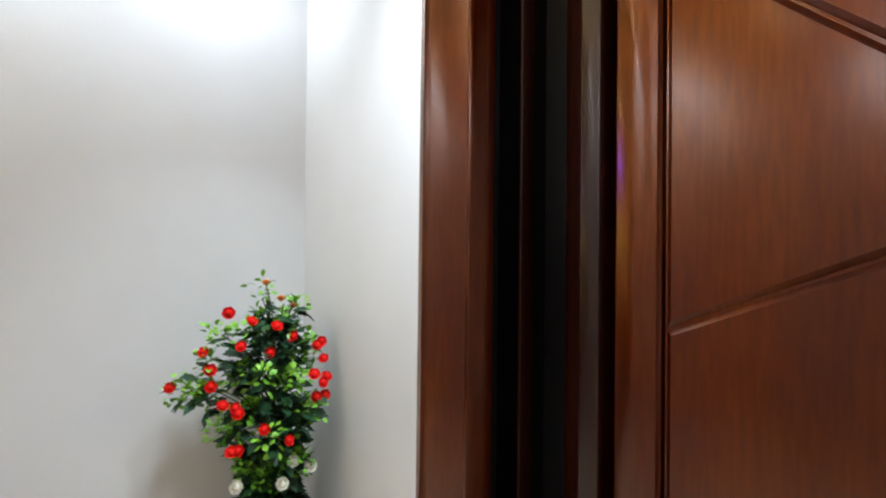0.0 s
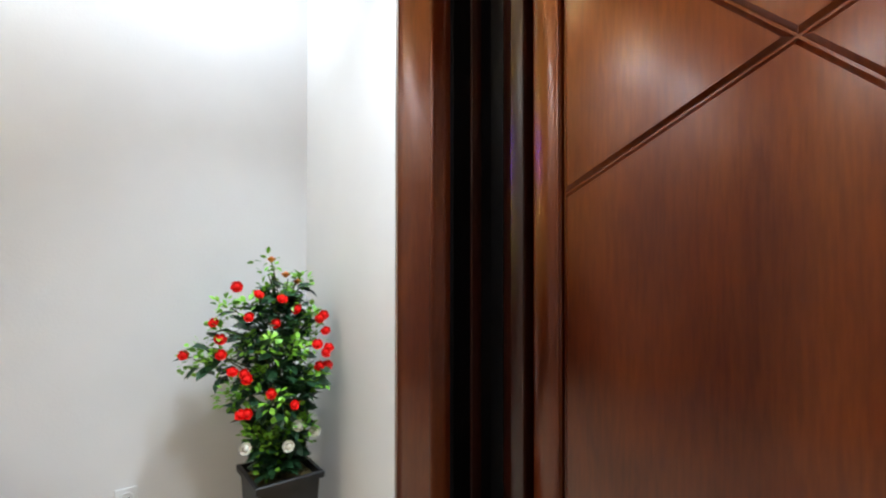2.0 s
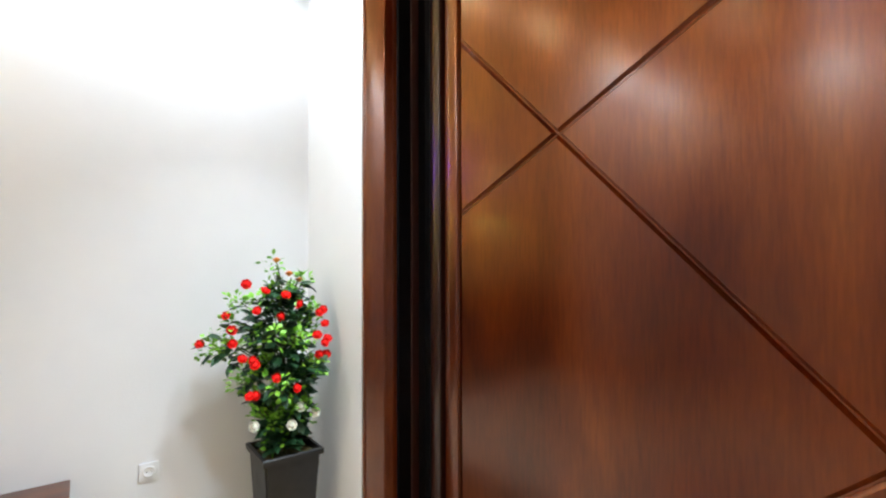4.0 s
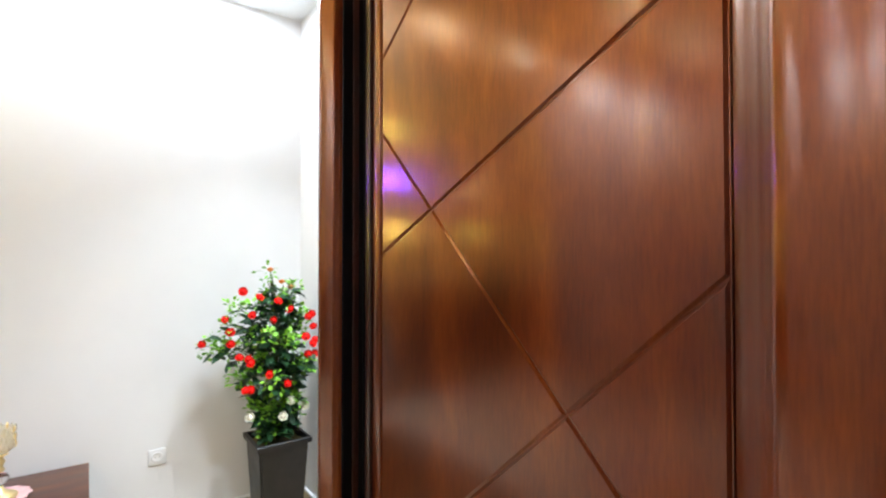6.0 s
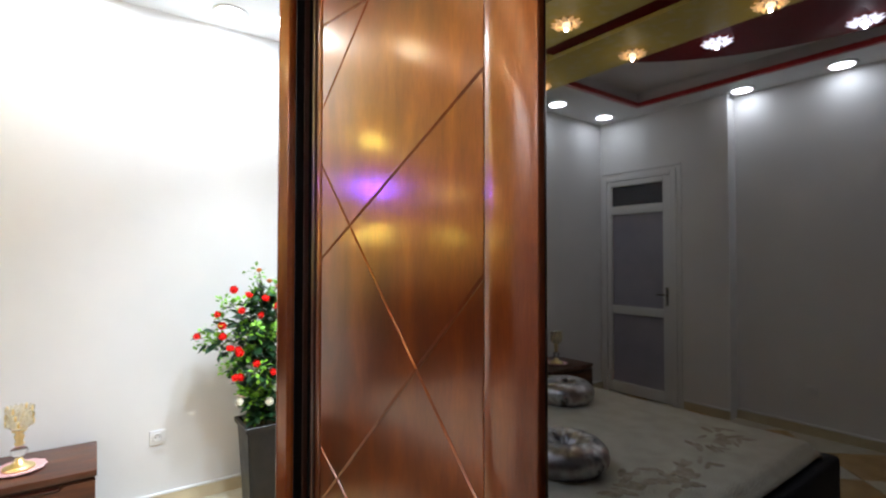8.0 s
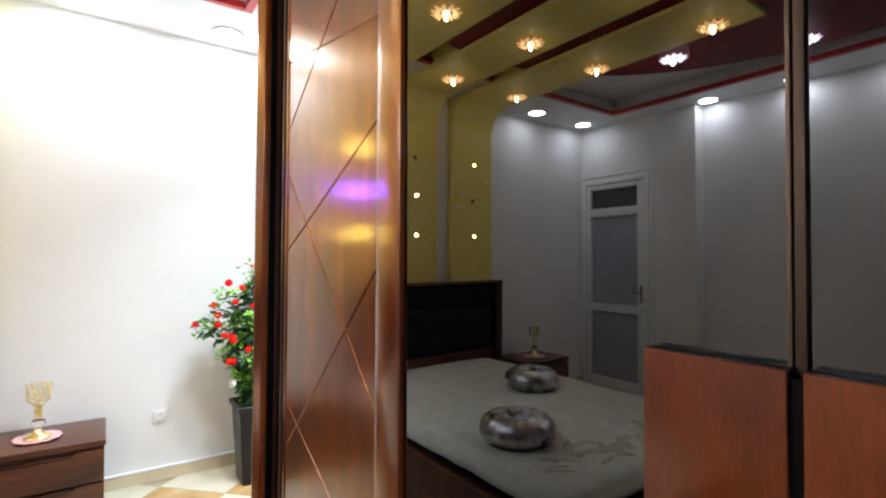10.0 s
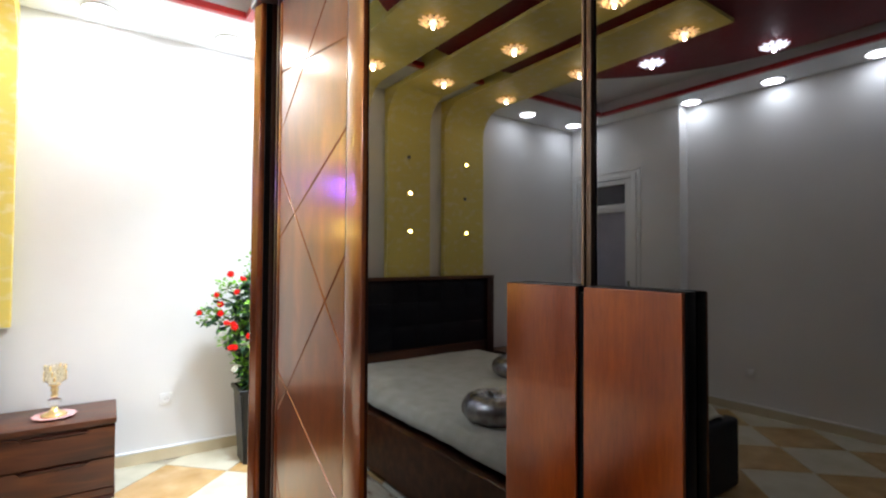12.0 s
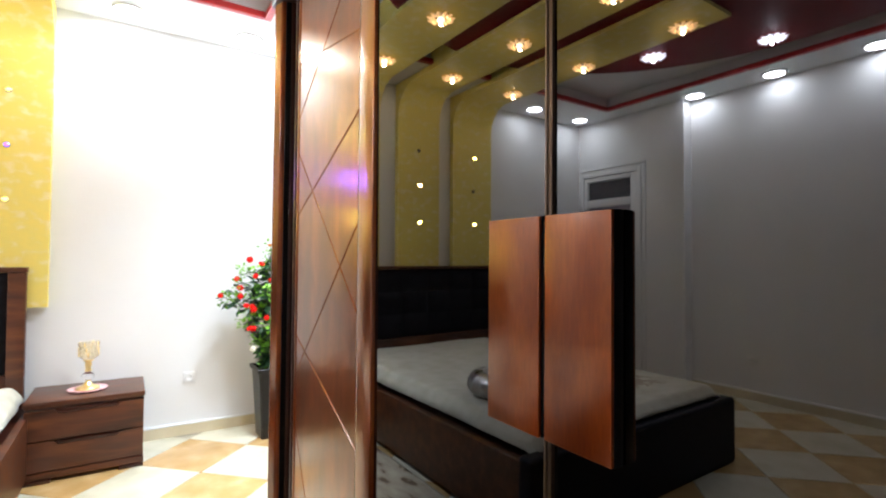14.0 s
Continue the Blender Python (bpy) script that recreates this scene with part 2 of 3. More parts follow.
box(IX0, IX1, IY1, 0.0, SOFFIT, RAISED, bm=bm)
box(IX0, IX1, BACK, IY0, SOFFIT, RAISED, bm=bm)
structure("ceiling_soffit", bm, CEIL, "white lowered ceiling border with round lamps", "ceiling")
T = 0.042
bm = box(IX0 - 0.004, IX0 + T, IY0, IY1, SOFFIT - 0.012, SOFFIT + 0.03, 0.006)
box(IX1 - T, IX1 + 0.004, IY0, IY1, SOFFIT - 0.012, SOFFIT + 0.03, 0.006, bm=bm)
box(IX0 + T, IX1 - T, IY1 - T, IY1 + 0.004, SOFFIT - 0.012, SOFFIT + 0.03, 0.006, bm=bm)
box(IX0 + T, IX1 - T, IY0 - 0.004, IY0 + T, SOFFIT - 0.012, SOFFIT + 0.03, 0.006, bm=bm)
structure("trim", bm, TRIM_RED, "glossy red moulding round the raised ceiling", "moulding")
CX, CY, CA, CB = -1.9, -2.7, 1.65, 1.75
bm = prism([(CX + CA * math.cos(a * math.pi / 48), CY + CB * math.sin(a * math.pi / 48)) for a in range(96)], 2.825, RAISED)
structure("ceiling_panel", bm, RED, "dark red oval ceiling panel above the bed", "ceiling panel")


def skirting(name, x0, x1, y0, y1):
    ob = structure(name, box(x0, x1, y0, y1, FLOOR, FLOOR + 0.075), SKIRT, "cream stone skirting with a white top edge", "skirting")
    t = 0.003
    part("cap", box(x0 - t if x1 - x0 < 0.1 else x0, x1 + t if x1 - x0 < 0.1 else x1, y0 - t if y1 - y0 < 0.1 else y0, y1 + t if y1 - y0 < 0.1 else y1, FLOOR + 0.075, FLOOR + 0.088, 0.002), WHITE, ob)


skirting("baseboard_far", DOOR_X, RIGHT, -0.012, 0.0)
skirting("baseboard_right", RIGHT - 0.012, RIGHT, -1.87, -0.012)
skirting("baseboard_door", DOOR_X, DOOR_X + 0.012, -1.316, DY1 - 0.06)
skirting("baseboard_left", LEFT, LEFT + 0.012, BACK, -1.316)


# ---- yellow arches: up the wall, round the bend, along the ceiling ----
def arch(x0, x1, y_end):
    ob = empty("yellow_arch", ((x0 + x1) / 2, 0, 0.92), "yellow mottled wallpapered arch panel bending from wall to ceiling", "wall panel", "yellow arches over the bed")
    th, under, r = 0.06, 2.80, 0.25
    bend = [(-th - r + r * math.cos(a * math.pi / 32), under - r + r * math.sin(a * math.pi / 32)) for a in range(0, 17)]
    zc, yc = under - r, -th - r
    shapes = (("wall_board", [(-0.002, 0.92), (-0.002, zc), (-th, zc), (-th, 0.92)]), ("bend", [(-0.002, zc), (-0.002, RAISED - 0.004), (yc, RAISED - 0.004), (yc, under)] + bend[::-1]), ("ceiling_board", [(yc, under), (yc, RAISED - 0.004), (y_end, RAISED - 0.004), (y_end, under)]))
    for name, outline in shapes:
        bm = bmesh.new()
        pts = []
        for q in outline:
            if not pts or (Vector(q) - Vector(pts[-1])).length > 1e-5:
                pts.append(q)
        lo = [bm.verts.new((x0 - ob.location.x, y, z - 0.92)) for y, z in pts]
        hi = [bm.verts.new((x1 - ob.location.x, y, z - 0.92)) for y, z in pts]
        bm.faces.new(lo), bm.faces.new(hi)
        for i in range(len(pts)):
            j = (i + 1) % len(pts)
            bm.faces.new((lo[i], lo[j], hi[j], hi[i]))
        part(name, bm, YELLOW, ob)
    return ob


for x0, x1, y_end in ((-1.445, -0.958, -3.2), (-2.085, -1.632, -2.85), (-2.735, -2.25, -2.45)):
    arch(x0, x1, y_end)


# ---- lamps ----
def lamp_data(name, kind, energy, color, size):
    d = bpy.data.lights.new(name, kind)
    d.energy, d.color = energy, color
    if kind == "AREA":
        d.shape, d.size = "DISK", size
    else:
        d.shadow_soft_size = size
    return d


def downlight():
    ob = empty("downlight", (0, 0, SOFFIT), "round white recessed ceiling lamp, lit", "downlight", "round lamps in the ceiling border")
    part("rim", lathe([(0.078, -0.001), (0.098, -0.001), (0.1, -0.008), (0.094, -0.012), (0.08, -0.009), (0.078, -0.001)], 28), WHITE, ob, round_=True)
    part("lens", lathe([(0.0, -0.007), (0.05, -0.007), (0.078, -0.004)], 28), LAMP, ob, "glowing white lens")
    return ob


# last row (x 0.36) is unseen, added to brighten the far wall
DOWN_AT = [(0.18, -0.23), (-0.56, -0.23), (-3.19, -0.235), (-3.92, -0.23)] + [(-4.17, -1.44 - 0.69 * i) for i in range(4)] + [(0.36, -1.25 - 0.69 * i) for i in range(4)]
ADDED_LIGHT = lamp_data("downlight_lamp", "AREA", ADDED_W, (0.74, 0.87, 1.0), 0.2)
ADDED_LIGHT.spread = math.radians(105)
FAR_LIGHT = lamp_data("downlight_lamp_far", "AREA", FAR_W, (0.74, 0.87, 1.0), 0.2)
DIM_LIGHT = lamp_data("downlight_lamp_dim", "AREA", DIM_W, (0.93, 0.97, 1.0), 0.15)
first = downlight()
for i, (x, y) in enumerate(DOWN_AT):
    if i == 0:
        first.location = (x, y, SOFFIT)
    else:
        copy_thing(first, pose(x, y, SOFFIT))
    # the added right-hand row burns far stronger than the other downlights
    lo = new("downlight_lamp", ADDED_LIGHT if x > 0.3 else FAR_LIGHT if x > -1 else DIM_LIGHT)
    lo.matrix_basis = pose(x, y, SOFFIT - 0.016)


def crystal_lamp(glowing, label, group):
    ob = empty("crystal_spotlight", (0, 0, 0), label, "spotlight", group)
    part("rose", lathe([(0.0, 0.0), (0.06, 0.0), (0.062, -0.01), (0.03, -0.014), (0.0, -0.014)], 24), CHROME, ob, round_=True)
    part("bulb", lathe([(0.0, -0.012), (0.022, -0.016), (0.026, -0.03), (0.012, -0.042), (0.0, -0.044)], 14), glowing, ob, "glowing bulb", True)
    petal = bmesh.new()
    pts = [(0.028, 0, -0.012), (0.058, -0.014, -0.016), (0.088, 0.0, -0.012), (0.058, 0.014, -0.016), (0.056, 0, -0.036)]
    vs = [petal.verts.new(p) for p in pts]
    for f in ((0, 1, 4), (1, 2, 4), (2, 3, 4), (3, 0, 4), (0, 3, 2, 1)):
        petal.faces.new([vs[i] for i in f])
    bmesh.ops.scale(petal, vec=(1.12, 1.25, 1.0), verts=petal.verts)
    me = mesh_of("petal", petal, glowing if glowing is CRYSTAL_COOL else PETAL_WARM)
    for i in range(11):
        p = new("petal", me)
        p.parent = ob
        p.rotation_euler = (0, 0, 2 * math.pi * i / 11)
    return ob


WARM_LIGHT = lamp_data("crystal_lamp_warm", "POINT", CRYSTAL_W, (1.0, 0.78, 0.5), 0.008)
COOL_LIGHT = lamp_data("crystal_lamp_cool", "POINT", CRYSTAL_W, (1.0, 0.9, 0.95), 0.008)
warm = crystal_lamp(CRYSTAL_WARM, "flower-shaped amber crystal spotlight, lit warm", "crystal spotlights on the yellow arches")
WARM_AT = [(-2.57, -0.575), (-2.6, -1.38), (-2.6, -2.21), (-1.862, -0.59), (-1.886, -1.396), (-1.89, -2.19), (-1.212, -0.587), (-1.206, -1.39), (-1.21, -2.2)]
for i, (x, y) in enumerate(WARM_AT):
    if i == 0:
        warm.location = (x, y, 2.80)
    else:
        copy_thing(warm, pose(x, y, 2.80, 0, 0, 17 * i))
    new("crystal_lamp", WARM_LIGHT).location = (x, y, 2.748)
cool = crystal_lamp(CRYSTAL_COOL, "flower-shaped clear crystal spotlight, lit white", "crystal spotlights on the red panel")
for i, (x, y) in enumerate([(-2.93, -1.785), (-3.33, -2.45), (-3.25, -3.3)]):
    if i == 0:
        cool.location = (x, y, 2.825)
    else:
        copy_thing(cool, pose(x, y, 2.825, 0, 0, 23 * i))
    new("crystal_lamp", COOL_LIGHT).location = (x, y, 2.773)


def wall_led(x, z, color, lit):
    ob = empty("wall_led", (x, -0.06, z), "small round coloured lamp set in a yellow arch, " + ("lit" if lit else "unlit"), "wall lamp", "small lamps in the yellow arches")
    m = glow("led " + str(round(x + z, 2)), color, 3.5) if lit else CHROME
    b = lathe([(0.0, 0.010), (0.009, 0.009), (0.012, 0.005), (0.013, 0.0)], 16)
    bmesh.ops.rotate(b, cent=(0, 0, 0), matrix=Matrix.Rotation(radians(90), 3, "X"), verts=b.verts)
    part("lens", b, m, ob, round_=True)
    b = lathe([(0.013, 0.0), (0.019, 0.0), (0.019, 0.003), (0.013, 0.005)], 18)
    bmesh.ops.rotate(b, cent=(0, 0, 0), matrix=Matrix.Rotation(radians(90), 3, "X"), verts=b.verts)
    part("ring", b, CHROME, ob, round_=True)
    if lit:
        d = lamp_data("led_lamp", "SPOT", LED_W * (11 if color is VIOLET else 3.2), color, 0.012)
        d.spot_size, d.spot_blend = radians(100), 0.7
        new("led_lamp", d).matrix_basis = pose(x, -0.085, z, -90)


AMBERISH, VIOLET, YEL = (1.0, 0.62, 0.18), (0.22, 0.06, 1.0), (1.0, 0.74, 0.12)
for x, row in ((-1.172, ((2.256, YEL, 1), (1.917, VIOLET, 1), (1.584, YEL, 1))), (-1.853, ((2.256, YEL, 0), (1.925, AMBERISH, 1), (1.58, YEL, 1))), (-2.5, ((2.256, YEL, 1), (1.92, YEL, 0), (1.584, YEL, 1)))):
    for z, c, lit in row:
        wall_led(x, z, c, lit)


# ---- door in the left wall ----
def room_door():
    d = empty("door_1", (DOOR_X, (DY0 + DY1) / 2, FLOOR), "closed white metal door with frosted panes and transom", "door", kind="structure")
    ox, oy, oz = d.location

    def piece(name, x0, x1, y0, y1, z0, z1, m, bevel=0.004, parent=d, label=""):
        return part(name, box(x0 - ox, x1 - ox, y0 - oy, y1 - oy, z0 - oz, z1 - oz, bevel), m, parent, label)

    f0, f1 = DOOR_X - 0.06, DOOR_X + 0.02
    piece("jamb", f0, f1, DY1, DY1 + 0.055, FLOOR, DTOP, WHITE)
    piece("jamb", f0, f1, DY0 - 0.055, DY0, FLOOR, DTOP, WHITE)
    piece("head", f0, f1, DY1 + 0.055, DY0 - 0.055, DTOP - 0.05, DTOP, WHITE)
    piece("architrave", DOOR_X, DOOR_X + 0.01, DY1 - 0.045, DY1, FLOOR, DTOP + 0.03, WHITE, 0.003)
    piece("architrave", DOOR_X, DOOR_X + 0.01, DY1 - 0.045, DY0 + 0.028, DTOP + 0.031, DTOP + 0.06, WHITE, 0.003)
    y0, y1 = DY1 + 0.058, DY0 - 0.058
    g0, g1 = DOOR_X - 0.04, DOOR_X + 0.012
    piece("stile", g0, g1, y0, y0 + 0.07, FLOOR + 0.01, DTOP - 0.052, WHITE)
    piece("stile", g0, g1, y1 - 0.045, y1, FLOOR + 0.01, DTOP - 0.052, WHITE)
    for z0, z1 in ((FLOOR + 0.01, FLOOR + 0.12), (0.80, 0.885), (1.845, 1.935), (2.145, DTOP - 0.052)):
        piece("rail", g0, g1, y0 + 0.07, y1 - 0.045, z0, z1, WHITE)
    for z0, z1, m in ((FLOOR + 0.12, 0.80, FROST), (0.885, 1.845, FROST), (1.935, 2.145, DARKPANE)):
        piece("pane", DOOR_X - 0.022, DOOR_X - 0.012, y0 + 0.07, y1 - 0.045, z0, z1, m, 0)
        for yy in (y0 + 0.07, y1 - 0.055):
            piece("glazing_bead", DOOR_X - 0.012, DOOR_X + 0.004, yy, yy + 0.01, z0, z1, WHITE, 0.002)
    plate = piece("handle_plate", g1, g1 + 0.006, y0 + 0.02, y0 + 0.05, 0.92, 1.1, CHROME, 0.002)
    piece("handle", g1 + 0.03, g1 + 0.045, y0 + 0.025, y0 + 0.13, 1.02, 1.035, CHROME, 0.005, label="chrome lever handle")
    piece("handle_neck", g1, g1 + 0.04, y0 + 0.028, y0 + 0.042, 1.02, 1.035, CHROME, 0.004)


room_door()


# ---- wardrobe ----
WY0, WY1, WTOP = -1.885, -4.75, 2.30
wardrobe = empty("wardrobe", (0.3, (WY0 + WY1) / 2, FLOOR), "large glossy mahogany wardrobe with grooved door and tinted mirror doors", "wardrobe")
WO = wardrobe.location


def wpart(name, bm, material, parent=wardrobe, label="", round_=False):
    bmesh.ops.translate(bm, verts=bm.verts, vec=-WO)
    return part(name, bm, material, parent, label, round_)


wpart("side_panel", box(0.03, RIGHT - 0.002, WY0 - 0.03, WY0, FLOOR, WTOP, 0.002), WOOD_DARK)
wpart("side_panel", box(0.03, RIGHT - 0.002, WY1, WY1 + 0.03, FLOOR, WTOP, 0.002), WOOD_DARK)
wpart("top_panel", box(0.05, RIGHT - 0.002, WY1 + 0.03, WY0 - 0.03, WTOP - 0.03, WTOP, 0.002), WOOD_DARK)
# near-black sheet just behind the doors stands for shade in their gaps
wpart("gap_sheet", box(0.08, 0.1, WY1 + 0.03, WY0 - 0.03, FLOOR, WTOP - 0.03), DARK_GAP)
wpart("cornice", box(-0.05, 0.06, WY1 - 0.02, WY0 + 0.02, WTOP, WTOP + 0.045, 0.012), WOOD_DARK)
wpart("plinth", box(0.02, 0.06, WY1 + 0.03, -2.0, FLOOR, FLOOR + 0.075, 0.003), WOOD_DARK)
wpart("header_rail", box(0.018, 0.07, WY1 + 0.03, -2.0, 2.262, WTOP - 0.031, 0.003), WOOD_DARK)


def upright(name, pts, z0, z1, material, label=""):
    """An upright moulding of the given outline."""
    return wpart(name, prism(pts, z0, z1), material, wardrobe, label)


Z0, Z1 = FLOOR, WTOP - 0.001
# fluted face with two beads, standing forward of the doors
face = [(0.05, -1.886), (-0.028, -1.886), (-0.0345, -1.889), (-0.0385, -1.895), (-0.0395, -1.902), (-0.0365, -1.905), (-0.036, -1.908), (-0.031, -1.925), (-0.0255, -1.942), (-0.0265, -1.944), (-0.028, -1.947), (-0.0265, -1.950), (-0.0225, -1.952), (-0.019, -1.955), (-0.0145, -1.9575), (0.05, -1.9575)]
upright("pilaster", face, Z0, Z1, WOOD, "fluted mahogany upright")
# black channel with a thin rib; it also colours the pilaster's return black
upright("channel", [(0.06, -1.958), (-0.011, -1.958), (-0.0085, -1.961), (0.016, -1.9635), (0.032, -1.9735), (0.036, -1.9955), (0.06, -1.9955)], Z0, Z1, BLACK, "black recessed channel")
upright("rib", [(0.03, -1.964), (0.0125, -1.964), (0.0108, -1.9648), (0.0104, -1.966), (0.0108, -1.9672), (0.0125, -1.968), (0.03, -1.968)], Z0, Z1, WOOD_DARK, "thin dark bead in the channel")
stile = [(0.06, -1.996), (0.03, -1.996), (0.022, -2.003), (0.0175, -2.011), (0.0148, -2.019), (0.0136, -2.0215), (0.0126, -2.0225), (0.0122, -2.026), (0.0122, -2.034), (0.0132, -2.0375), (0.0165, -2.0395), (0.06, -2.0395)]
# darker wood than the door: shade behind the pilaster put into the colour
upright("rounded_stile", stile, Z0, Z1, WOOD_DARK, "rounded mahogany stile, shade put into its dark colour")

# the wooden door: two stiles, and a field cut by crossing grooves
wood_door = empty("wooden_door", (0, -2.4, 0), "glossy mahogany door with crossing diagonal grooves", "")
del wood_door["label"]
wood_door.parent = wardrobe
wood_door.location = Vector((0.02, -2.45, FLOOR)) - WO
DO = Vector((0.02, -2.45, FLOOR))


def dpart(name, bm, material, label="", round_=False):
    bmesh.ops.translate(bm, verts=bm.verts, vec=-DO)
    return part(name, bm, material, wood_door, label, round_)


dpart("stile", prism([(0.05, -2.048), (0.022, -2.048), (0.0148, -2.0495), (0.0136, -2.052), (0.013, -2.064), (0.0132, -2.0755), (0.0142, -2.0785), (0.0155, -2.0792), (0.0165, -2.0806), (0.024, -2.0815), (0.05, -2.0815)], FLOOR + 0.078, 2.26), WOOD)
right_stile = [(0.05, -2.720), (0.016, -2.722), (0.006, -2.728), (-0.002, -2.741), (-0.010, -2.751), (-0.0145, -2.756), (-0.0165, -2.760), (-0.0245, -2.765), (-0.028, -2.772), (-0.030, -2.790), (-0.031, -2.82), (-0.031, -2.862), (-0.0295, -2.867), (-0.026, -2.869), (0.05, -2.869)]
dpart("stile", prism(right_stile, FLOOR + 0.078, 2.26), WOOD, round_=False)
dpart("backing", box(0.0179, 0.036, -2.720, -2.0825, FLOOR + 0.078, 2.26), WOOD)


def clip(poly, n, d):
    """The part of a convex outline where n . p <= d."""
    out = []
    for i, p in enumerate(poly):
        q = poly[(i + 1) % len(poly)]
        a, b = n[0] * p[0] + n[1] * p[1] - d, n[0] * q[0] + n[1] * q[1] - d
        if a <= 0:
            out.append(p)
        if a * b < 0:
            k = a / (a - b)
            out.append((p[0] + k * (q[0] - p[0]), p[1] + k * (q[1] - p[1])))
    return out


def area(poly):
    return abs(sum(p[0] * q[1] - q[0] * p[1] for p, q in zip(poly, poly[1:] + poly[:1]))) / 2


GROOVES = [((-2.085, 1.406), (-2.72, 1.692)), ((-2.09, 1.639), (-2.72, 1.035)), ((-2.717, 1.383), (-2.195, 0.898)), ((-2.07, 0.945), (-2.72, 0.67)), ((-2.09, 1.79), (-2.503, 2.067)), ((-2.085, 2.0), (-2.72, 1.9)), ((-2.146, 0.49), (-2.221, 0.369))]
pieces = [[(-2.0838, FLOOR + 0.08), (-2.0838, 2.258), (-2.7185, 2.258), (-2.7185, FLOOR + 0.08)]]
HALF = 0.0009
for (ya, za), (yb, zb) in GROOVES:
    n = Vector((zb - za, ya - yb)).normalized()
    d = n.x * ya + n.y * za
    cut = []
    for p in pieces:
        for q in (clip(p, (n.x, n.y), d - HALF), clip(p, (-n.x, -n.y), -d - HALF)):
            if len(q) > 2 and area(q) > 1e-4:
                cut.append(q)
    pieces = cut
for q in pieces:
    bm = bmesh.new()
    c = Vector((sum(p[0] for p in q) / len(q), sum(p[1] for p in q) / len(q)))
    back = [bm.verts.new((0.0177, y, z)) for y, z in q]
    # inset outlines for the softly rounded edge
    soft, inn = [], []
    k = len(q)
    for i in range(k):
        p, a, b = Vector(q[i]), Vector(q[i - 1]), Vector(q[(i + 1) % k])
        e1, e2 = (p - a).normalized(), (b - p).normalized()
        n1, n2 = Vector((-e1.y, e1.x)), Vector((-e2.y, e2.x))
        if n1.dot(c - p) < 0:
            n1, n2 = -n1, -n2
        m = n1 + n2
        m = m / max(m.dot(n1), 0.25)
        soft.append(p + 0.0012 * m)
        inn.append(p + 0.0034 * m)
    front = [bm.verts.new((0.015, y, z)) for y, z in inn]
    bm.faces.new(front)
    mid = [bm.verts.new((0.0167, y, z)) for y, z in soft]
    for s, e in ((back, mid), (mid, front)):
        for i in range(k):
            bm.faces.new((s[i], s[(i + 1) % k], e[(i + 1) % k], e[i]))
    dpart("panel", bm, WOOD).data.set_sharp_from_angle(angle=radians(8))

# mirror doors: the panes lean very slightly out of true
NX, NZ = 0.01034, 0.00289


def mirror_x(y, z):
    return -0.017 - (NX * (y + 3.3) + NZ * (z - 1.4))


def mirror_door(y0, y1, strip_side):
    e = new("mirror_door")
    e.parent = wardrobe
    e.location = Vector((0, (y0 + y1) / 2, FLOOR)) - WO
    o = Vector((0, (y0 + y1) / 2, FLOOR))

    def mp(name, bm, m, label="", par=e):
        bmesh.ops.translate(bm, verts=bm.verts, vec=-o)
        return part(name, bm, m, par, label)

    z0, z1 = FLOOR + 0.078, 2.26
    bm = bmesh.new()
    fr = [bm.verts.new((mirror_x(y, z), y, z)) for y, z in ((y0, z0), (y1, z0), (y1, z1), (y0, z1))]
    bk = [bm.verts.new((mirror_x(v.co.y, v.co.z) + 0.02, v.co.y, v.co.z)) for v in fr]
    bm.faces.new(fr), bm.faces.new(bk)
    for i in range(4):
        bm.faces.new((fr[i], fr[(i + 1) % 4], bk[(i + 1) % 4], bk[i]))
    mp("pane", bm, MIRROR, "grey tinted mirror")
    ys = y1 if strip_side < 0 else y0
    a, b = (ys - 0.0055, ys - 0.0005) if strip_side < 0 else (ys + 0.0005, ys + 0.0042)
    mp("edge_strip", box(-0.023, 0.02, a, b, z0, z1, 0.001), ALU, "slim metal edge strip")
    return mp, e


mpart, e1 = mirror_door(-3.4645, -2.870, 1)
bmx = mirror_door(-4.70, -3.4735, 1)
mpart2 = bmx[0]


def handle_block(mp, y0, y1):
    """A thick wooden pull with softened edges."""
    x1 = mirror_x((y0 + y1) / 2, 1.14) - 0.0005
    # body coloured black, so the sides' darkness lies in the colour
    pull = mp("pull_block", box(x1 - 0.0178, x1, y0, y1, 0.978, 1.302, 0.002), BLACK, "thick pull with black edges")
    face = box(x1 - 0.0235, x1 - 0.018, y0 + 0.0008, y1 - 0.0008, 0.9788, 1.3012, 0.002, segs=3)
    face = mp("pull_face", face, WOOD, "glossy mahogany face", pull)
    face.data.set_sharp_from_angle(angle=radians(12))


handle_block(mpart, -3.4665, -3.347)
handle_block(mpart2, -3.592, -3.4745)
# black strip between the pulls stands for the shade in their gap
bm = box(-0.034, -0.016, -3.4745, -3.4665, 0.985, 1.295)
mpart2("pull_gap", bm, BLACK)
bm = box(-0.021, 0.02, -3.473, -3.465, FLOOR + 0.078, 2.26, 0.001)
mpart("seam_strip", bm, BRONZE)


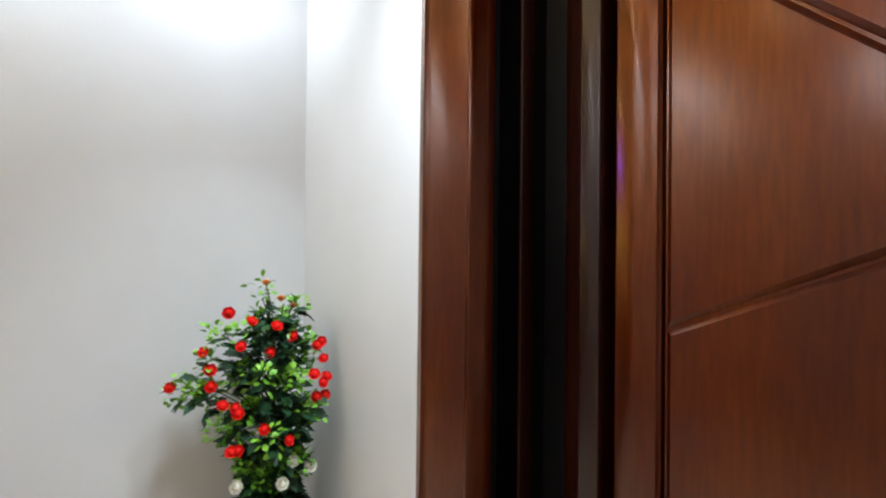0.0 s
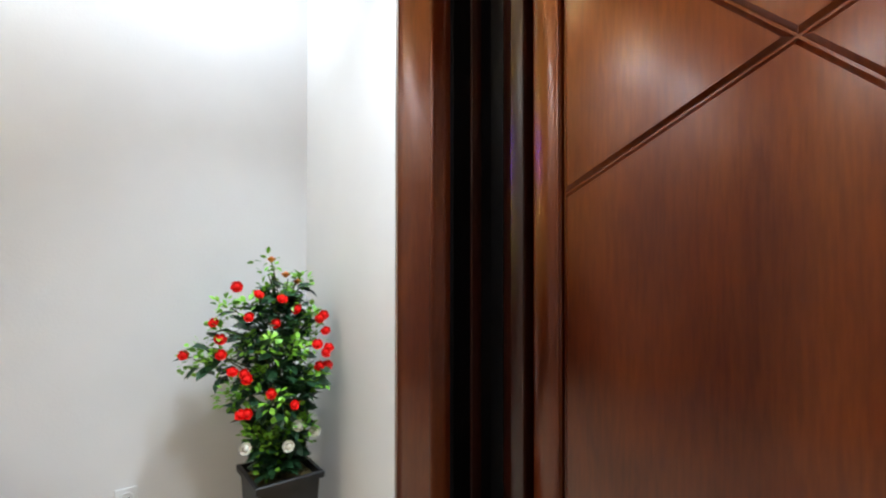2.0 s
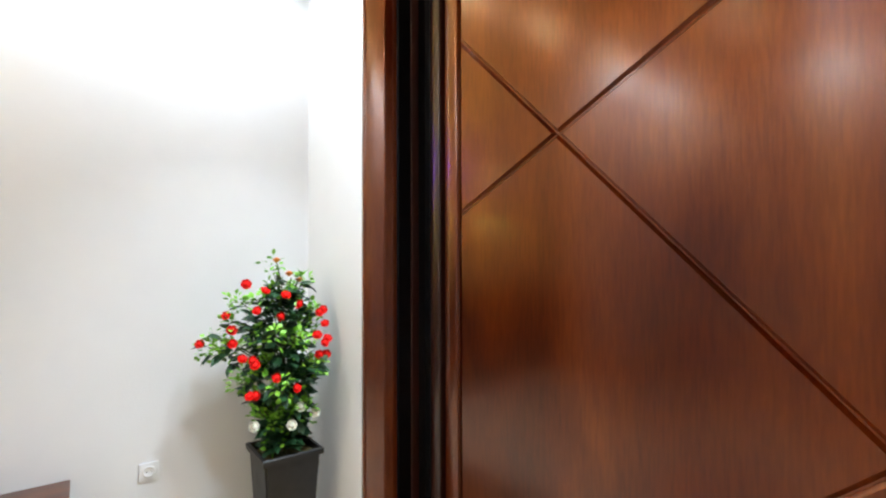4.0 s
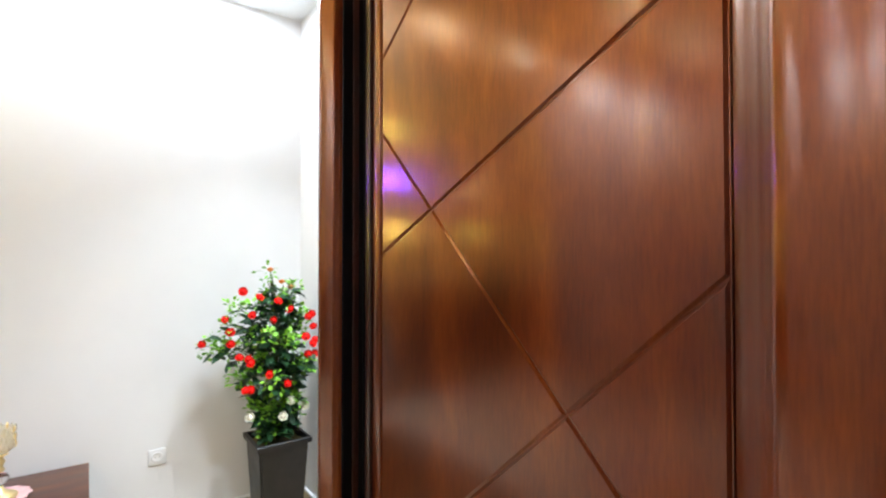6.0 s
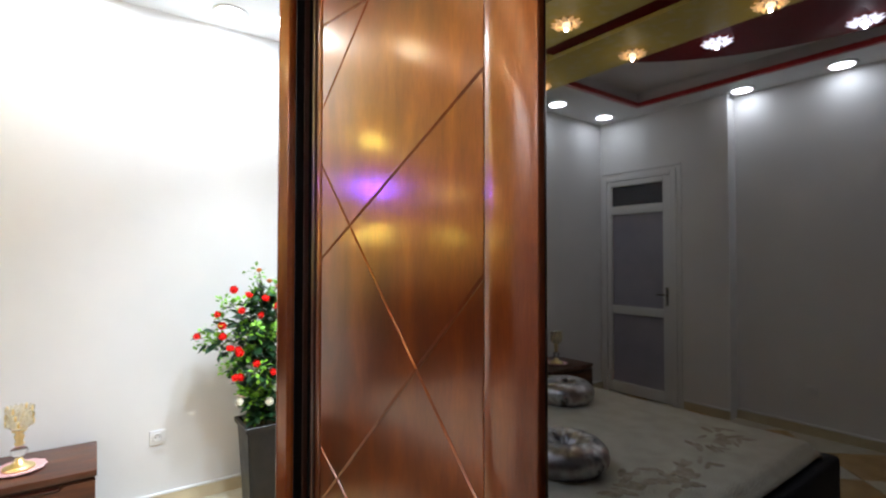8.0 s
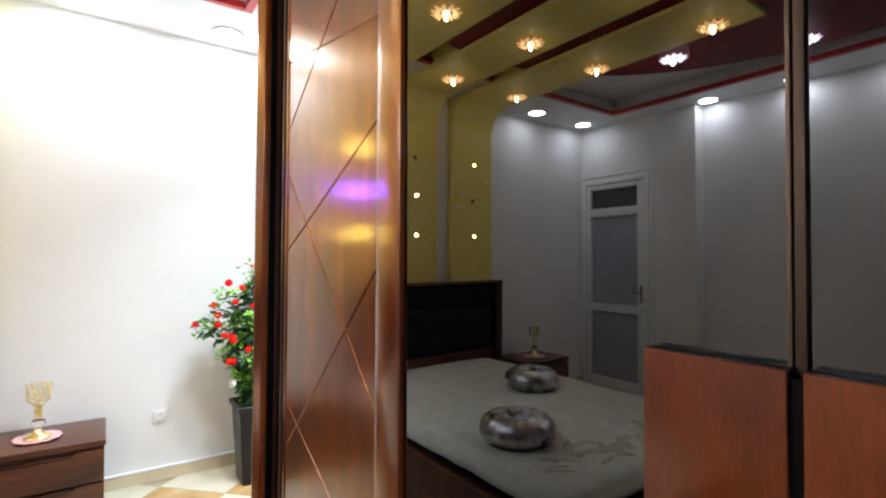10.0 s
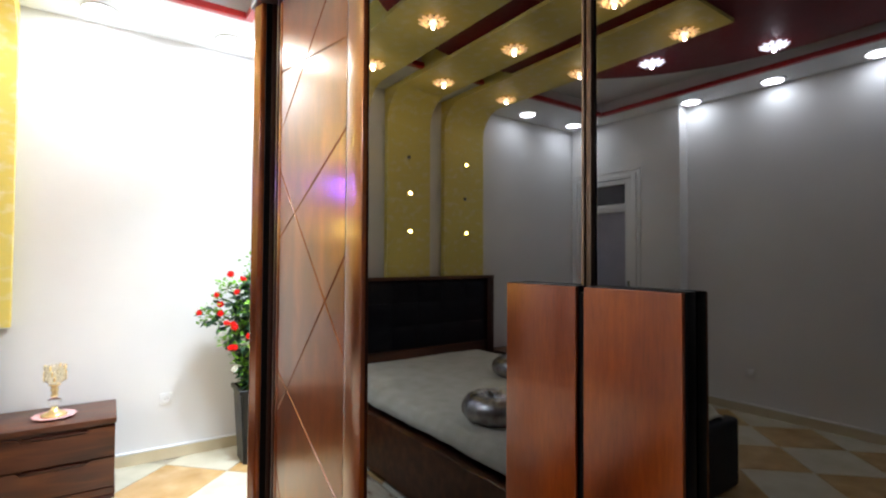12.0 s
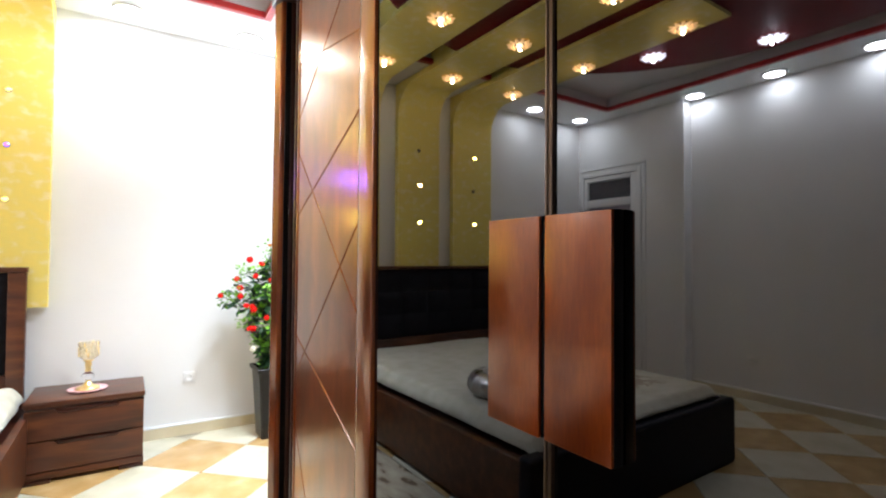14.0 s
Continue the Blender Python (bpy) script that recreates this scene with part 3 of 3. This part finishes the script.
# ---- bed ----
def bed():
    x0, x1, y0, y1 = -2.74, -0.99, -2.45, -0.12
    b = empty("double_bed", ((x0 + x1) / 2, (y0 + y1) / 2, FLOOR), "dark wooden double bed with black tufted leather headboard", "bed")
    o = b.location

    def bp(name, bm, m, label="", round_=False, parent=b):
        bmesh.ops.translate(bm, verts=bm.verts, vec=-o)
        return part(name, bm, m, parent, label, round_)

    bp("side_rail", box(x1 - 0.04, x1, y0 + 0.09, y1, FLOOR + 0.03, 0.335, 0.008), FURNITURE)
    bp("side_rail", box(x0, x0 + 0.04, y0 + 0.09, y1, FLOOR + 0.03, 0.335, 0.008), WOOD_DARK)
    bp("footboard", box(x0 - 0.02, x1 + 0.02, y0, y0 + 0.09, FLOOR, 0.37, 0.03, segs=4), LEATHER, "black leather footboard", True)
    bp("base", box(x0 + 0.04, x1 - 0.04, y0 + 0.09, y1, FLOOR + 0.06, 0.318), WOOD_DARK)
    bp("mattress", box(x0 + 0.115, x1 - 0.115, y0 + 0.1, y1 - 0.005, 0.32, 0.425, 0.04, segs=3), BLANKET, "white mattress", True)
    # headboard
    hx0, hx1, top = -2.83, -1.055, 1.17
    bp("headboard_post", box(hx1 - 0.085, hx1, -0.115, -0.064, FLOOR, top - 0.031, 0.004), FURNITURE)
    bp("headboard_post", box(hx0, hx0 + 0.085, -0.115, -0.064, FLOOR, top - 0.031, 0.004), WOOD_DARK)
    bp("headboard_cap", box(hx0 - 0.004, hx1 + 0.004, -0.119, -0.062, top - 0.03, top, 0.005), FURNITURE)
    bp("headboard_rail", box(hx0 + 0.086, hx1 - 0.086, -0.095, -0.064, 0.2, 0.52, 0.004), FURNITURE)
    # tufted cushions: pillowy squares
    cols, rows_ = 6, 3
    xa, xb, za, zb = hx0 + 0.087, hx1 - 0.087, 0.522, top - 0.032
    for i in range(cols):
        for j in range(rows_):
            u0, u1 = xa + (xb - xa) * i / cols, xa + (xb - xa) * (i + 1) / cols
            w0, w1 = za + (zb - za) * j / rows_, za + (zb - za) * (j + 1) / rows_
            bm = bmesh.new()
            n = 6
            g = []
            for r in range(n + 1):
                line = []
                for s in range(n + 1):
                    u, w = r / n, s / n
                    h = (1 - (2 * u - 1) ** 4) * (1 - (2 * w - 1) ** 4)
                    line.append(bm.verts.new((u0 + (u1 - u0) * u, -0.078 - 0.02 * h ** 0.8, w0 + (w1 - w0) * w)))
                g.append(line)
            for r in range(n):
                for s in range(n):
                    bm.faces.new((g[r][s], g[r + 1][s], g[r + 1][s + 1], g[r][s + 1]))
            bp("cushion", bm, LEATHER, "black padded square", True)
    bp("headboard_back", box(xa, xb, -0.077, -0.065, za, zb), LEATHER)
    return x0, x1, y0, y1


bx0, bx1, by0, by1 = bed()


def blanket():
    ox, oy = (bx0 + bx1) / 2, (by0 + by1) / 2
    ob = empty("blanket", (ox, oy, 0.43), "cream fleece blanket with brown floral border on the bed", "blanket")
    nx, ny = 90, 110
    wx, wy = (bx1 - bx0) / 2 - 0.06, (by1 - by0) / 2
    bm = bmesh.new()
    g = []
    for i in range(nx + 1):
        line = []
        for j in range(ny + 1):
            u, w = -1 + 2 * i / nx, -1 + 2 * j / ny
            x, y = u * wx, w * (wy - 0.025) + 0.02
            drop = 0.0
            over = abs(x) - (wx - 0.07)
            if over > 0:
                drop += min(over / 0.07, 1) ** 2 * 0.085
            over = -y - (wy - 0.12)
            if over > 0:
                drop += min(over / 0.06, 1) ** 2 * 0.05
            k = noise.noise(Vector((x * 3, y * 3, 1.0))) * 0.008 + noise.noise(Vector((x * 11, y * 11, 4.0))) * 0.004
            wob = noise.noise(Vector((x * 5, y * 5, 9.0))) * 0.02 if drop > 0.01 else 0
            line.append(bm.verts.new((x + (wob if abs(u) > 0.9 else 0), y, 0.018 - drop + k + wob * 0.4)))
        g.append(line)
    for i in range(nx):
        for j in range(ny):
            bm.faces.new((g[i][j], g[i + 1][j], g[i + 1][j + 1], g[i][j + 1]))
    cover = part("cover", bm, BLANKET, ob, round_=True)
    so = cover.modifiers.new("thickness", "SOLIDIFY")
    so.thickness, so.offset = 0.016, -1
    # woven flower motifs near the foot
    rnd = random.Random(4)
    for cx, cy, w in ((0.42, -0.82, 1.0), (0.1, -0.88, 0.8), (-0.45, -0.78, 0.9)):
        bm = bmesh.new()
        for k in range(26):
            a, r = rnd.uniform(0, 6.28), rnd.uniform(0, 0.2) * w
            x, y = cx + 1.35 * r * math.cos(a), cy + 0.7 * r * math.sin(a)
            l, wd, t = rnd.uniform(0.03, 0.06), rnd.uniform(0.01, 0.02), rnd.uniform(0, 3.14)
            z = 0.0193 + noise.noise(Vector((x * 3, y * 3, 1.0))) * 0.008 + noise.noise(Vector((x * 11, y * 11, 4.0))) * 0.004
            vs = []
            for q in range(8):
                b = q * math.pi / 4
                px, py = l * math.cos(b), wd * math.sin(b)
                vs.append(bm.verts.new((x + px * math.cos(t) - py * math.sin(t), y + px * math.sin(t) + py * math.cos(t), z)))
            r_ = bmesh.ops.extrude_face_region(bm, geom=[bm.faces.new(vs)])
            bmesh.ops.translate(bm, verts=[v for v in r_["geom"] if isinstance(v, bmesh.types.BMVert)], vec=(0, 0, -0.008))
        part("motif", bm, PATTERN, ob, "brown woven flowers")


blanket()


def ring_cushion(x, y, turn):
    ob = empty("ring_cushion", (x, y, 0.446), "silver foil inflatable ring cushion on the bed", "cushion", "silver ring cushions on the bed")
    bm = bmesh.new()
    n, k, R, r = 72, 20, 0.112, 0.082
    g = []
    for i in range(n):
        a = 2 * math.pi * i / n
        pl = 1 + 0.10 * abs(math.sin(a * 7.5)) ** 0.5 - 0.05
        line = []
        for j in range(k):
            b = 2 * math.pi * j / k
            rr = r * (pl if math.cos(b) < 0.5 else 1 + (pl - 1) * 0.5)
            line.append(bm.verts.new(((R + rr * math.cos(b)) * math.cos(a), (R + rr * math.cos(b)) * math.sin(a), r * 0.86 + 0.86 * rr * math.sin(b))))
        g.append(line)
    for i in range(n):
        for j in range(k):
            bm.faces.new((g[i][j], g[(i + 1) % n][j], g[(i + 1) % n][(j + 1) % k], g[i][(j + 1) % k]))
    part("ring", bm, SILVER, ob, round_=True)
    part("hub", lathe([(0.0, 0.02), (0.035, 0.022), (0.04, 0.06), (0.03, 0.075), (0.0, 0.078)], 20), SILVER, ob, round_=True)
    ob.rotation_euler = (0, 0, radians(turn))


ring_cushion(-1.36, -1.8, 20)
ring_cushion(-2.17, -1.13, 70)


# ---- nightstands ----
def nightstand():
    ob = empty("nightstand", (0, 0, 0), "dark walnut two-drawer nightstand beside the bed", "nightstand", "nightstands beside the bed")
    w, d, h = 0.58, 0.44, 0.455
    part("body", box(-w / 2 + 0.008, w / 2 - 0.008, -d + 0.02, 0, 0.05, h - 0.03, 0.002), FURNITURE, ob)
    part("top", box(-w / 2, w / 2, -d, 0, h - 0.03, h, 0.004), FURNITURE, ob)
    part("base_rail", box(-w / 2 + 0.002, w / 2 - 0.002, -d + 0.004, 0, 0.022, 0.062, 0.004), FURNITURE, ob)
    for sx in (-1, 1):
        part("foot", box(sx * (w / 2 - 0.13), sx * (w / 2 - 0.004), -d - 0.004, -0.02, 0, 0.021, 0.004), WOOD_DARK, ob)
    for z0, z1 in ((0.068, 0.232), (0.242, 0.408)):
        # the drawer front has a wide finger notch along its top edge
        a, b = -w / 2 + 0.006, w / 2 - 0.006
        n0, n1 = -0.13, 0.15
        pts = [(a, z0), (b, z0), (b, z1), (n1 + 0.02, z1), (n1, z1 - 0.02), (n0, z1 - 0.02), (n0 - 0.02, z1), (a, z1)]
        bm = bmesh.new()
        f = [bm.verts.new((x, -d + 0.002, z)) for x, z in pts]
        k = [bm.verts.new((x, -d + 0.02, z)) for x, z in pts]
        bm.faces.new(f), bm.faces.new(k)
        for i in range(len(pts)):
            j = (i + 1) % len(pts)
            bm.faces.new((f[i], f[j], k[j], k[i]))
        dr = part("drawer", bm, FURNITURE, ob)
        part("handle", box(n0 + 0.002, n1 - 0.002, -d - 0.004, -d + 0.018, z1 - 0.016, z1 - 0.003, 0.003), WOOD_DARK, dr, "dark recessed finger pull")
    return ob


ns = nightstand()
ns.location = (-0.722, -0.014, FLOOR)
copy_thing(ns, pose(-3.115, -0.014, FLOOR))
NSTOP = FLOOR + 0.455


# ---- candle holders on doilies ----
def doily(x, y):
    ob = empty("doily", (x, y, NSTOP), "small round pink lace doily on the nightstand", "doily", "pink doilies on the nightstands")
    bm = lathe([(0.0, 0.004), (0.05, 0.005), (0.085, 0.009), (0.098, 0.014), (0.104, 0.012), (0.09, 0.003), (0.05, 0.0005), (0.0, 0.0005)], 48, bumps=12, depth=0.045)
    part("lace", bm, PINK, ob, round_=True)


def candle_holder(x, y):
    ob = empty("candle_holder", (x, y, NSTOP + 0.0055), "gold and crystal goblet candle holder on a doily", "candle holder", "candle holders on the nightstands")
    part("foot", lathe([(0.0, 0.002), (0.06, 0.002), (0.062, 0.01), (0.05, 0.018), (0.03, 0.026), (0.018, 0.04), (0.014, 0.052), (0.0, 0.052)], 28), GOLD, ob, "polished brass foot", True)
    part("knop", lathe([(0.0, 0.052), (0.014, 0.054), (0.03, 0.07), (0.034, 0.082), (0.03, 0.094), (0.014, 0.106), (0.0, 0.108)], 14), GLASS, ob, "clear crystal ball")
    part("stem", lathe([(0.0, 0.108), (0.014, 0.108), (0.02, 0.118), (0.013, 0.128), (0.016, 0.14), (0.021, 0.15), (0.014, 0.16), (0.02, 0.172), (0.03, 0.178), (0.0, 0.18)], 24), GOLD, ob, "turned brass stem", True)
    cup = part("cup", lathe([(0.0, 0.181), (0.026, 0.183), (0.043, 0.196), (0.05, 0.21), (0.047, 0.25), (0.05, 0.285), (0.0455, 0.285), (0.043, 0.25), (0.045, 0.212), (0.03, 0.192), (0.0, 0.19)], 28), AMBER, ob, "faceted amber crystal cup")
    drop = bmesh.new()
    bmesh.ops.create_icosphere(drop, subdivisions=1, radius=0.0065)
    bmesh.ops.scale(drop, vec=(0.8, 1, 2.6), verts=drop.verts)
    me = mesh_of("bead", drop, AMBER)
    gold_bead = me.copy()
    gold_bead.materials.clear()
    gold_bead.materials.append(GOLD)
    for ring, (zz, n) in enumerate(((0.215, 16), (0.245, 16), (0.278, 16))):
        for i in range(n):
            a = 2 * math.pi * (i + 0.5 * ring) / n
            o = new("bead", gold_bead if (i + ring) % 4 == 0 else me)
            o.parent = cup
            o.location = (0.051 * math.cos(a), 0.051 * math.sin(a), zz)
            o.rotation_euler = (0, 0, a)


for x, y in ((-0.73, -0.25), (-3.12, -0.26)):
    doily(x, y)
    candle_holder(x, y)


# ---- artificial rose bush ----
def plant():
    px, py = 0.375, -0.30
    ob = empty("planter", (px, py, FLOOR), "tall tapered graphite planter in the corner", "planter")
    h, a, b = 0.50, 0.138, 0.098
    bm = bmesh.new()
    levels = [(b, 0.0), (a - 0.012, h - 0.03), (a, h - 0.028), (a + 0.002, h - 0.004), (a - 0.002, h), (a - 0.014, h), (a - 0.016, h - 0.05)]
    rings = [[bm.verts.new((sx * r, sy * r, z)) for sx, sy in ((-1, -1), (1, -1), (1, 1), (-1, 1))] for r, z in levels]
    for p, q in zip(rings, rings[1:]):
        for i in range(4):
            bm.faces.new((p[i], p[(i + 1) % 4], q[(i + 1) % 4], q[i]))
    bm.faces.new(rings[0])
    bmesh.ops.bevel(bm, geom=[e for e in bm.edges if abs(e.verts[0].co.z - e.verts[1].co.z) > 0.3], offset=0.008, segments=2, affect="EDGES")
    part("body", bm, POT, ob)
    bm = bmesh.new()
    bmesh.ops.create_grid(bm, x_segments=14, y_segments=14, size=a - 0.017)
    for v in bm.verts:
        v.co.z = h - 0.035 + 0.012 * noise.noise(v.co * 25)
    part("moss", bm, SOIL, ob, "dry brown moss", True)

    t = empty("rose_bush", (px, py, FLOOR + h - 0.036), "artificial rose bush with red and cream blooms in a planter", "plant")
    rnd = random.Random(11)
    top = 0.9
    ribbon("stem", [(0, 0, 0), (0.01, -0.005, 0.25), (-0.01, 0.01, 0.5), (-0.03, 0.01, top - 0.05)], 0.008, STEM, t)

    def half_width(z):
        # outline of the crown by height above the moss
        k = z / top
        return 0.075 + 0.115 * math.sin(min(max((k - 0.12) / 0.72, 0), 1) * math.pi) ** 0.9 if k < 0.9 else 0.05

    def leaf_into(bm, base, way, length, width, droop):
        way = way.normalized()
        side = way.cross(Vector((0, 0, 1)))
        if side.length < 1e-3:
            side = Vector((1, 0, 0))
        side.normalize()
        side = (side * math.cos(droop) + way.cross(side) * math.sin(droop)).normalized()
        up = side.cross(way).normalized()
        vs = []
        for s, w, z in ((0, 0, 0), (0.3, 0.42, 0.02), (0.65, 0.5, 0.0), (1, 0, -0.12), (0.65, -0.5, 0.0), (0.3, -0.42, 0.02)):
            vs.append(bm.verts.new(base + way * length * s + side * width * w + up * length * (z - 0.12 * s * s)))
        m1 = bm.verts.new(base + way * length * 0.5 - up * length * 0.06)
        for i in range(6):
            bm.faces.new((vs[i], vs[(i + 1) % 6], m1))

    wall_x, wall_y = RIGHT - 0.015 - px, -0.015 - py

    def inside(p):
        return p.x < wall_x and p.y < wall_y

    dark, light = bmesh.new(), bmesh.new()
    sprays = []
    for k in range(70):
        z = rnd.uniform(0.05, top - 0.12)
        a = rnd.uniform(0, 2 * math.pi)
        r = half_width(z) * rnd.uniform(0.45, 1.0)
        e = Vector((r * math.cos(a), r * math.sin(a), z + rnd.uniform(-0.02, 0.08)))
        if inside(e):
            sprays.append(e)
    sprays += [Vector((-0.33, 0.01, 0.53)), Vector((-0.28, 0.0, 0.56)), Vector((-0.22, -0.02, 0.52)), Vector((-0.24, -0.01, 0.64)), Vector((-0.2, 0.0, 0.72)), Vector((-0.05, 0.0, 0.84)), Vector((-0.04, 0.0, 0.9))]
    for e in sprays:
        s = Vector((0.02 * e.x, 0.02 * e.y, max(0.02, e.z - 0.22)))
        ribbon("twig", [s, s.lerp(e, 0.5) + Vector((0, 0, 0.03)), e], 0.0025, STEM, t)
        for q in range(13):
            b = s.lerp(e, rnd.uniform(0.35, 1.0)) + Vector((rnd.gauss(0, 0.018), rnd.gauss(0, 0.018), rnd.gauss(0, 0.02)))
            w = Vector((e.x, e.y, 0)).normalized() * 0.8 + Vector((rnd.gauss(0, 0.7), rnd.gauss(0, 0.7), rnd.gauss(0.2, 0.5)))
            if inside(b + w.normalized() * 0.05) and b.z < 0.8:
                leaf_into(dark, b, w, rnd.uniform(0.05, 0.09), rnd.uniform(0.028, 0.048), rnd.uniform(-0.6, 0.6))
        if rnd.random() < 0.5 or e.x < -0.2:
            out = Vector((e.x, e.y, 0.02)).normalized() * 0.018
            for q in range(36 if e.z < 0.82 else 12):
                b = e + out + Vector((rnd.gauss(0, 0.022), rnd.gauss(0, 0.022), rnd.gauss(-0.005, 0.02)))
                w = (b - e - out) + Vector((rnd.gauss(0, 0.02), rnd.gauss(0, 0.02), 0.02))
                if inside(b + w.normalized() * 0.03):
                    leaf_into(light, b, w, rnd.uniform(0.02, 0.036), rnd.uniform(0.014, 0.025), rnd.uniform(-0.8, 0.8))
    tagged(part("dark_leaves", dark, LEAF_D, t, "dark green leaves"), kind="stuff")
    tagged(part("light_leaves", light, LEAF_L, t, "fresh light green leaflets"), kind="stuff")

    def bloom(material):
        bm = bmesh.new()
        for ring, (n, r, hgt, tilt) in enumerate(((3, 0.007, 0.020, 0.1), (5, 0.013, 0.020, 0.4), (6, 0.018, 0.017, 0.75))):
            for i in range(n):
                a = 2 * math.pi * (i + 0.5 * ring) / n
                c, s = math.cos(a), math.sin(a)
                wd = r * 0.95
                pts = [(0.002, 0, 0), (r * 0.8, -wd * 0.7, hgt * 0.45), (r + tilt * 0.006, -wd * 0.45, hgt), (r + tilt * 0.008, wd * 0.45, hgt), (r * 0.8, wd * 0.7, hgt * 0.45)]
                bm.faces.new([bm.verts.new((x * c - y * s, x * s + y * c, z)) for x, y, z in pts])
        heart = bmesh.ops.create_icosphere(bm, subdivisions=2, radius=0.0145)
        bmesh.ops.translate(bm, verts=heart["verts"], vec=(0, 0, 0.0115))
        me = smooth(mesh_of("bloom", bm, material))
        return me

    red, cream, bud = bloom(ROSE), bloom(ROSE_W), bloom(BUD)
    reds = [(-0.385, 0.02, 0.55), (-0.285, 0.0, 0.665), (-0.27, -0.02, 0.60), (-0.27, -0.03, 0.545), (-0.235, -0.06, 0.475), (-0.205, -0.09, 0.475), (-0.19, -0.1, 0.452), (-0.205, 0.0, 0.80), (-0.14, -0.05, 0.765), (-0.175, -0.075, 0.685), (-0.075, -0.09, 0.655), (-0.055, -0.08, 0.745), (0.02, -0.07, 0.70), (-0.21, -0.1, 0.32), (-0.185, -0.1, 0.325), (-0.11, -0.15, 0.40), (-0.035, -0.16, 0.345), (0.035, -0.13, 0.56), (0.06, -0.1, 0.465), (0.075, -0.11, 0.52), (0.105, -0.08, 0.53), (0.105, -0.06, 0.60), (0.08, -0.05, 0.655), (0.1, -0.04, 0.67), (0.11, -0.06, 0.455)]
    for i, p in enumerate(reds):
        o = new("bloom", red)
        o.parent, o.location = t, (p[0] + (0.02 if p[0] < 0.03 else 0.06), p[1] - 0.03, p[2])
        o.rotation_euler = (rnd.uniform(0.7, 1.4), rnd.uniform(-0.3, 0.3), rnd.uniform(-0.9, 0.3))
        o.scale = [rnd.uniform(0.82, 1.0)] * 3
    for p in [(-0.16, -0.08, 0.175), (0.03, -0.12, 0.235), (0.11, -0.1, 0.19), (-0.01, -0.13, 0.165)]:
        o = new("bloom", cream)
        o.parent, o.location, o.rotation_euler = t, p, (1.1, 0, rnd.uniform(-0.5, 0.5))
    for p in [(-0.04, 0.0, 0.90), (0.02, 0.0, 0.835), (0.07, 0.0, 0.805)]:
        o = new("bloom", bud)
        o.parent, o.location, o.scale = t, p, (0.8, 0.8, 0.9)


plant()


# ---- sockets, rug ----
def socket(m):
    ob = empty("wall_socket", (0, 0, 0), "square white wall socket with one earth pin", "socket", "sockets on the walls")
    part("plate", box(-0.04, 0.04, -0.01, 0, -0.04, 0.04, 0.004), WHITE, ob)
    b = lathe([(0.0, 0.0102), (0.019, 0.0102), (0.024, 0.014), (0.026, 0.0115), (0.026, 0.009)], 24)
    bmesh.ops.rotate(b, cent=(0, 0, 0), matrix=Matrix.Rotation(radians(90), 3, "X"), verts=b.verts)
    part("well", b, WHITE, ob, round_=True)
    # raised grey patches, the holes' shade put into their colour
    for x in (-0.0095, 0.0095):
        part("pin_hole", box(x - 0.0025, x + 0.0025, -0.0108, -0.0098, -0.0025, 0.0025), PIN_GREY, ob)
    ob.matrix_basis = m


socket(pose(-0.147, 0, 0.37))
socket(pose(LEFT, -1.87, 0.32, 0, 0, 90))

rug = empty("bedside_rug", (-0.7, -1.7, FLOOR), "beige bedside rug with brown woven marks", "rug")
bm = bmesh.new()
bmesh.ops.create_grid(bm, x_segments=30, y_segments=60, size=0.5)
for v in bm.verts:
    v.co.x *= 0.52
    v.co.y *= 1.5
    v.co.z = 0.014 + 0.003 * noise.noise(v.co * 9)
r = bmesh.ops.extrude_face_region(bm, geom=bm.faces[:])
bmesh.ops.translate(bm, verts=[v for v in r["geom"] if isinstance(v, bmesh.types.BMVert)], vec=(0, 0, -0.012))
part("pile", bm, RUG, rug, round_=True)

# ---- floor tiles: diamonds, cream and ochre ----
DIAG = 0.636
half = DIAG / 2 - 0.002


def tile_mesh(material):
    bm = bmesh.new()
    lo = [bm.verts.new(p) for p in ((half, 0, -0.006), (0, half, -0.006), (-half, 0, -0.006), (0, -half, -0.006))]
    k = half - 0.002
    hi = [bm.verts.new(p) for p in ((k, 0, 0), (0, k, 0), (-k, 0, 0), (0, -k, 0))]
    bm.faces.new(hi)
    for i in range(4):
        bm.faces.new((lo[i], lo[(i + 1) % 4], hi[(i + 1) % 4], hi[i]))
    return mesh_of("tile", bm, material)


white_tile, ochre_tile = tile_mesh(TILE_W), tile_mesh(TILE_O)
for i in range(-8, 3):
    for j in range(-9, 3):
        for s, me in ((0, white_tile), (0.5, ochre_tile)):
            x, y = 0.17 + DIAG * (i + s), -0.745 + DIAG * (j + s)
            if LEFT - 0.15 < x < RIGHT + 0.15 and BACK + 0.2 < y < 0.15:
                o = new("tile", me)
                o.parent, o.location = floor, (x, y, FLOOR)
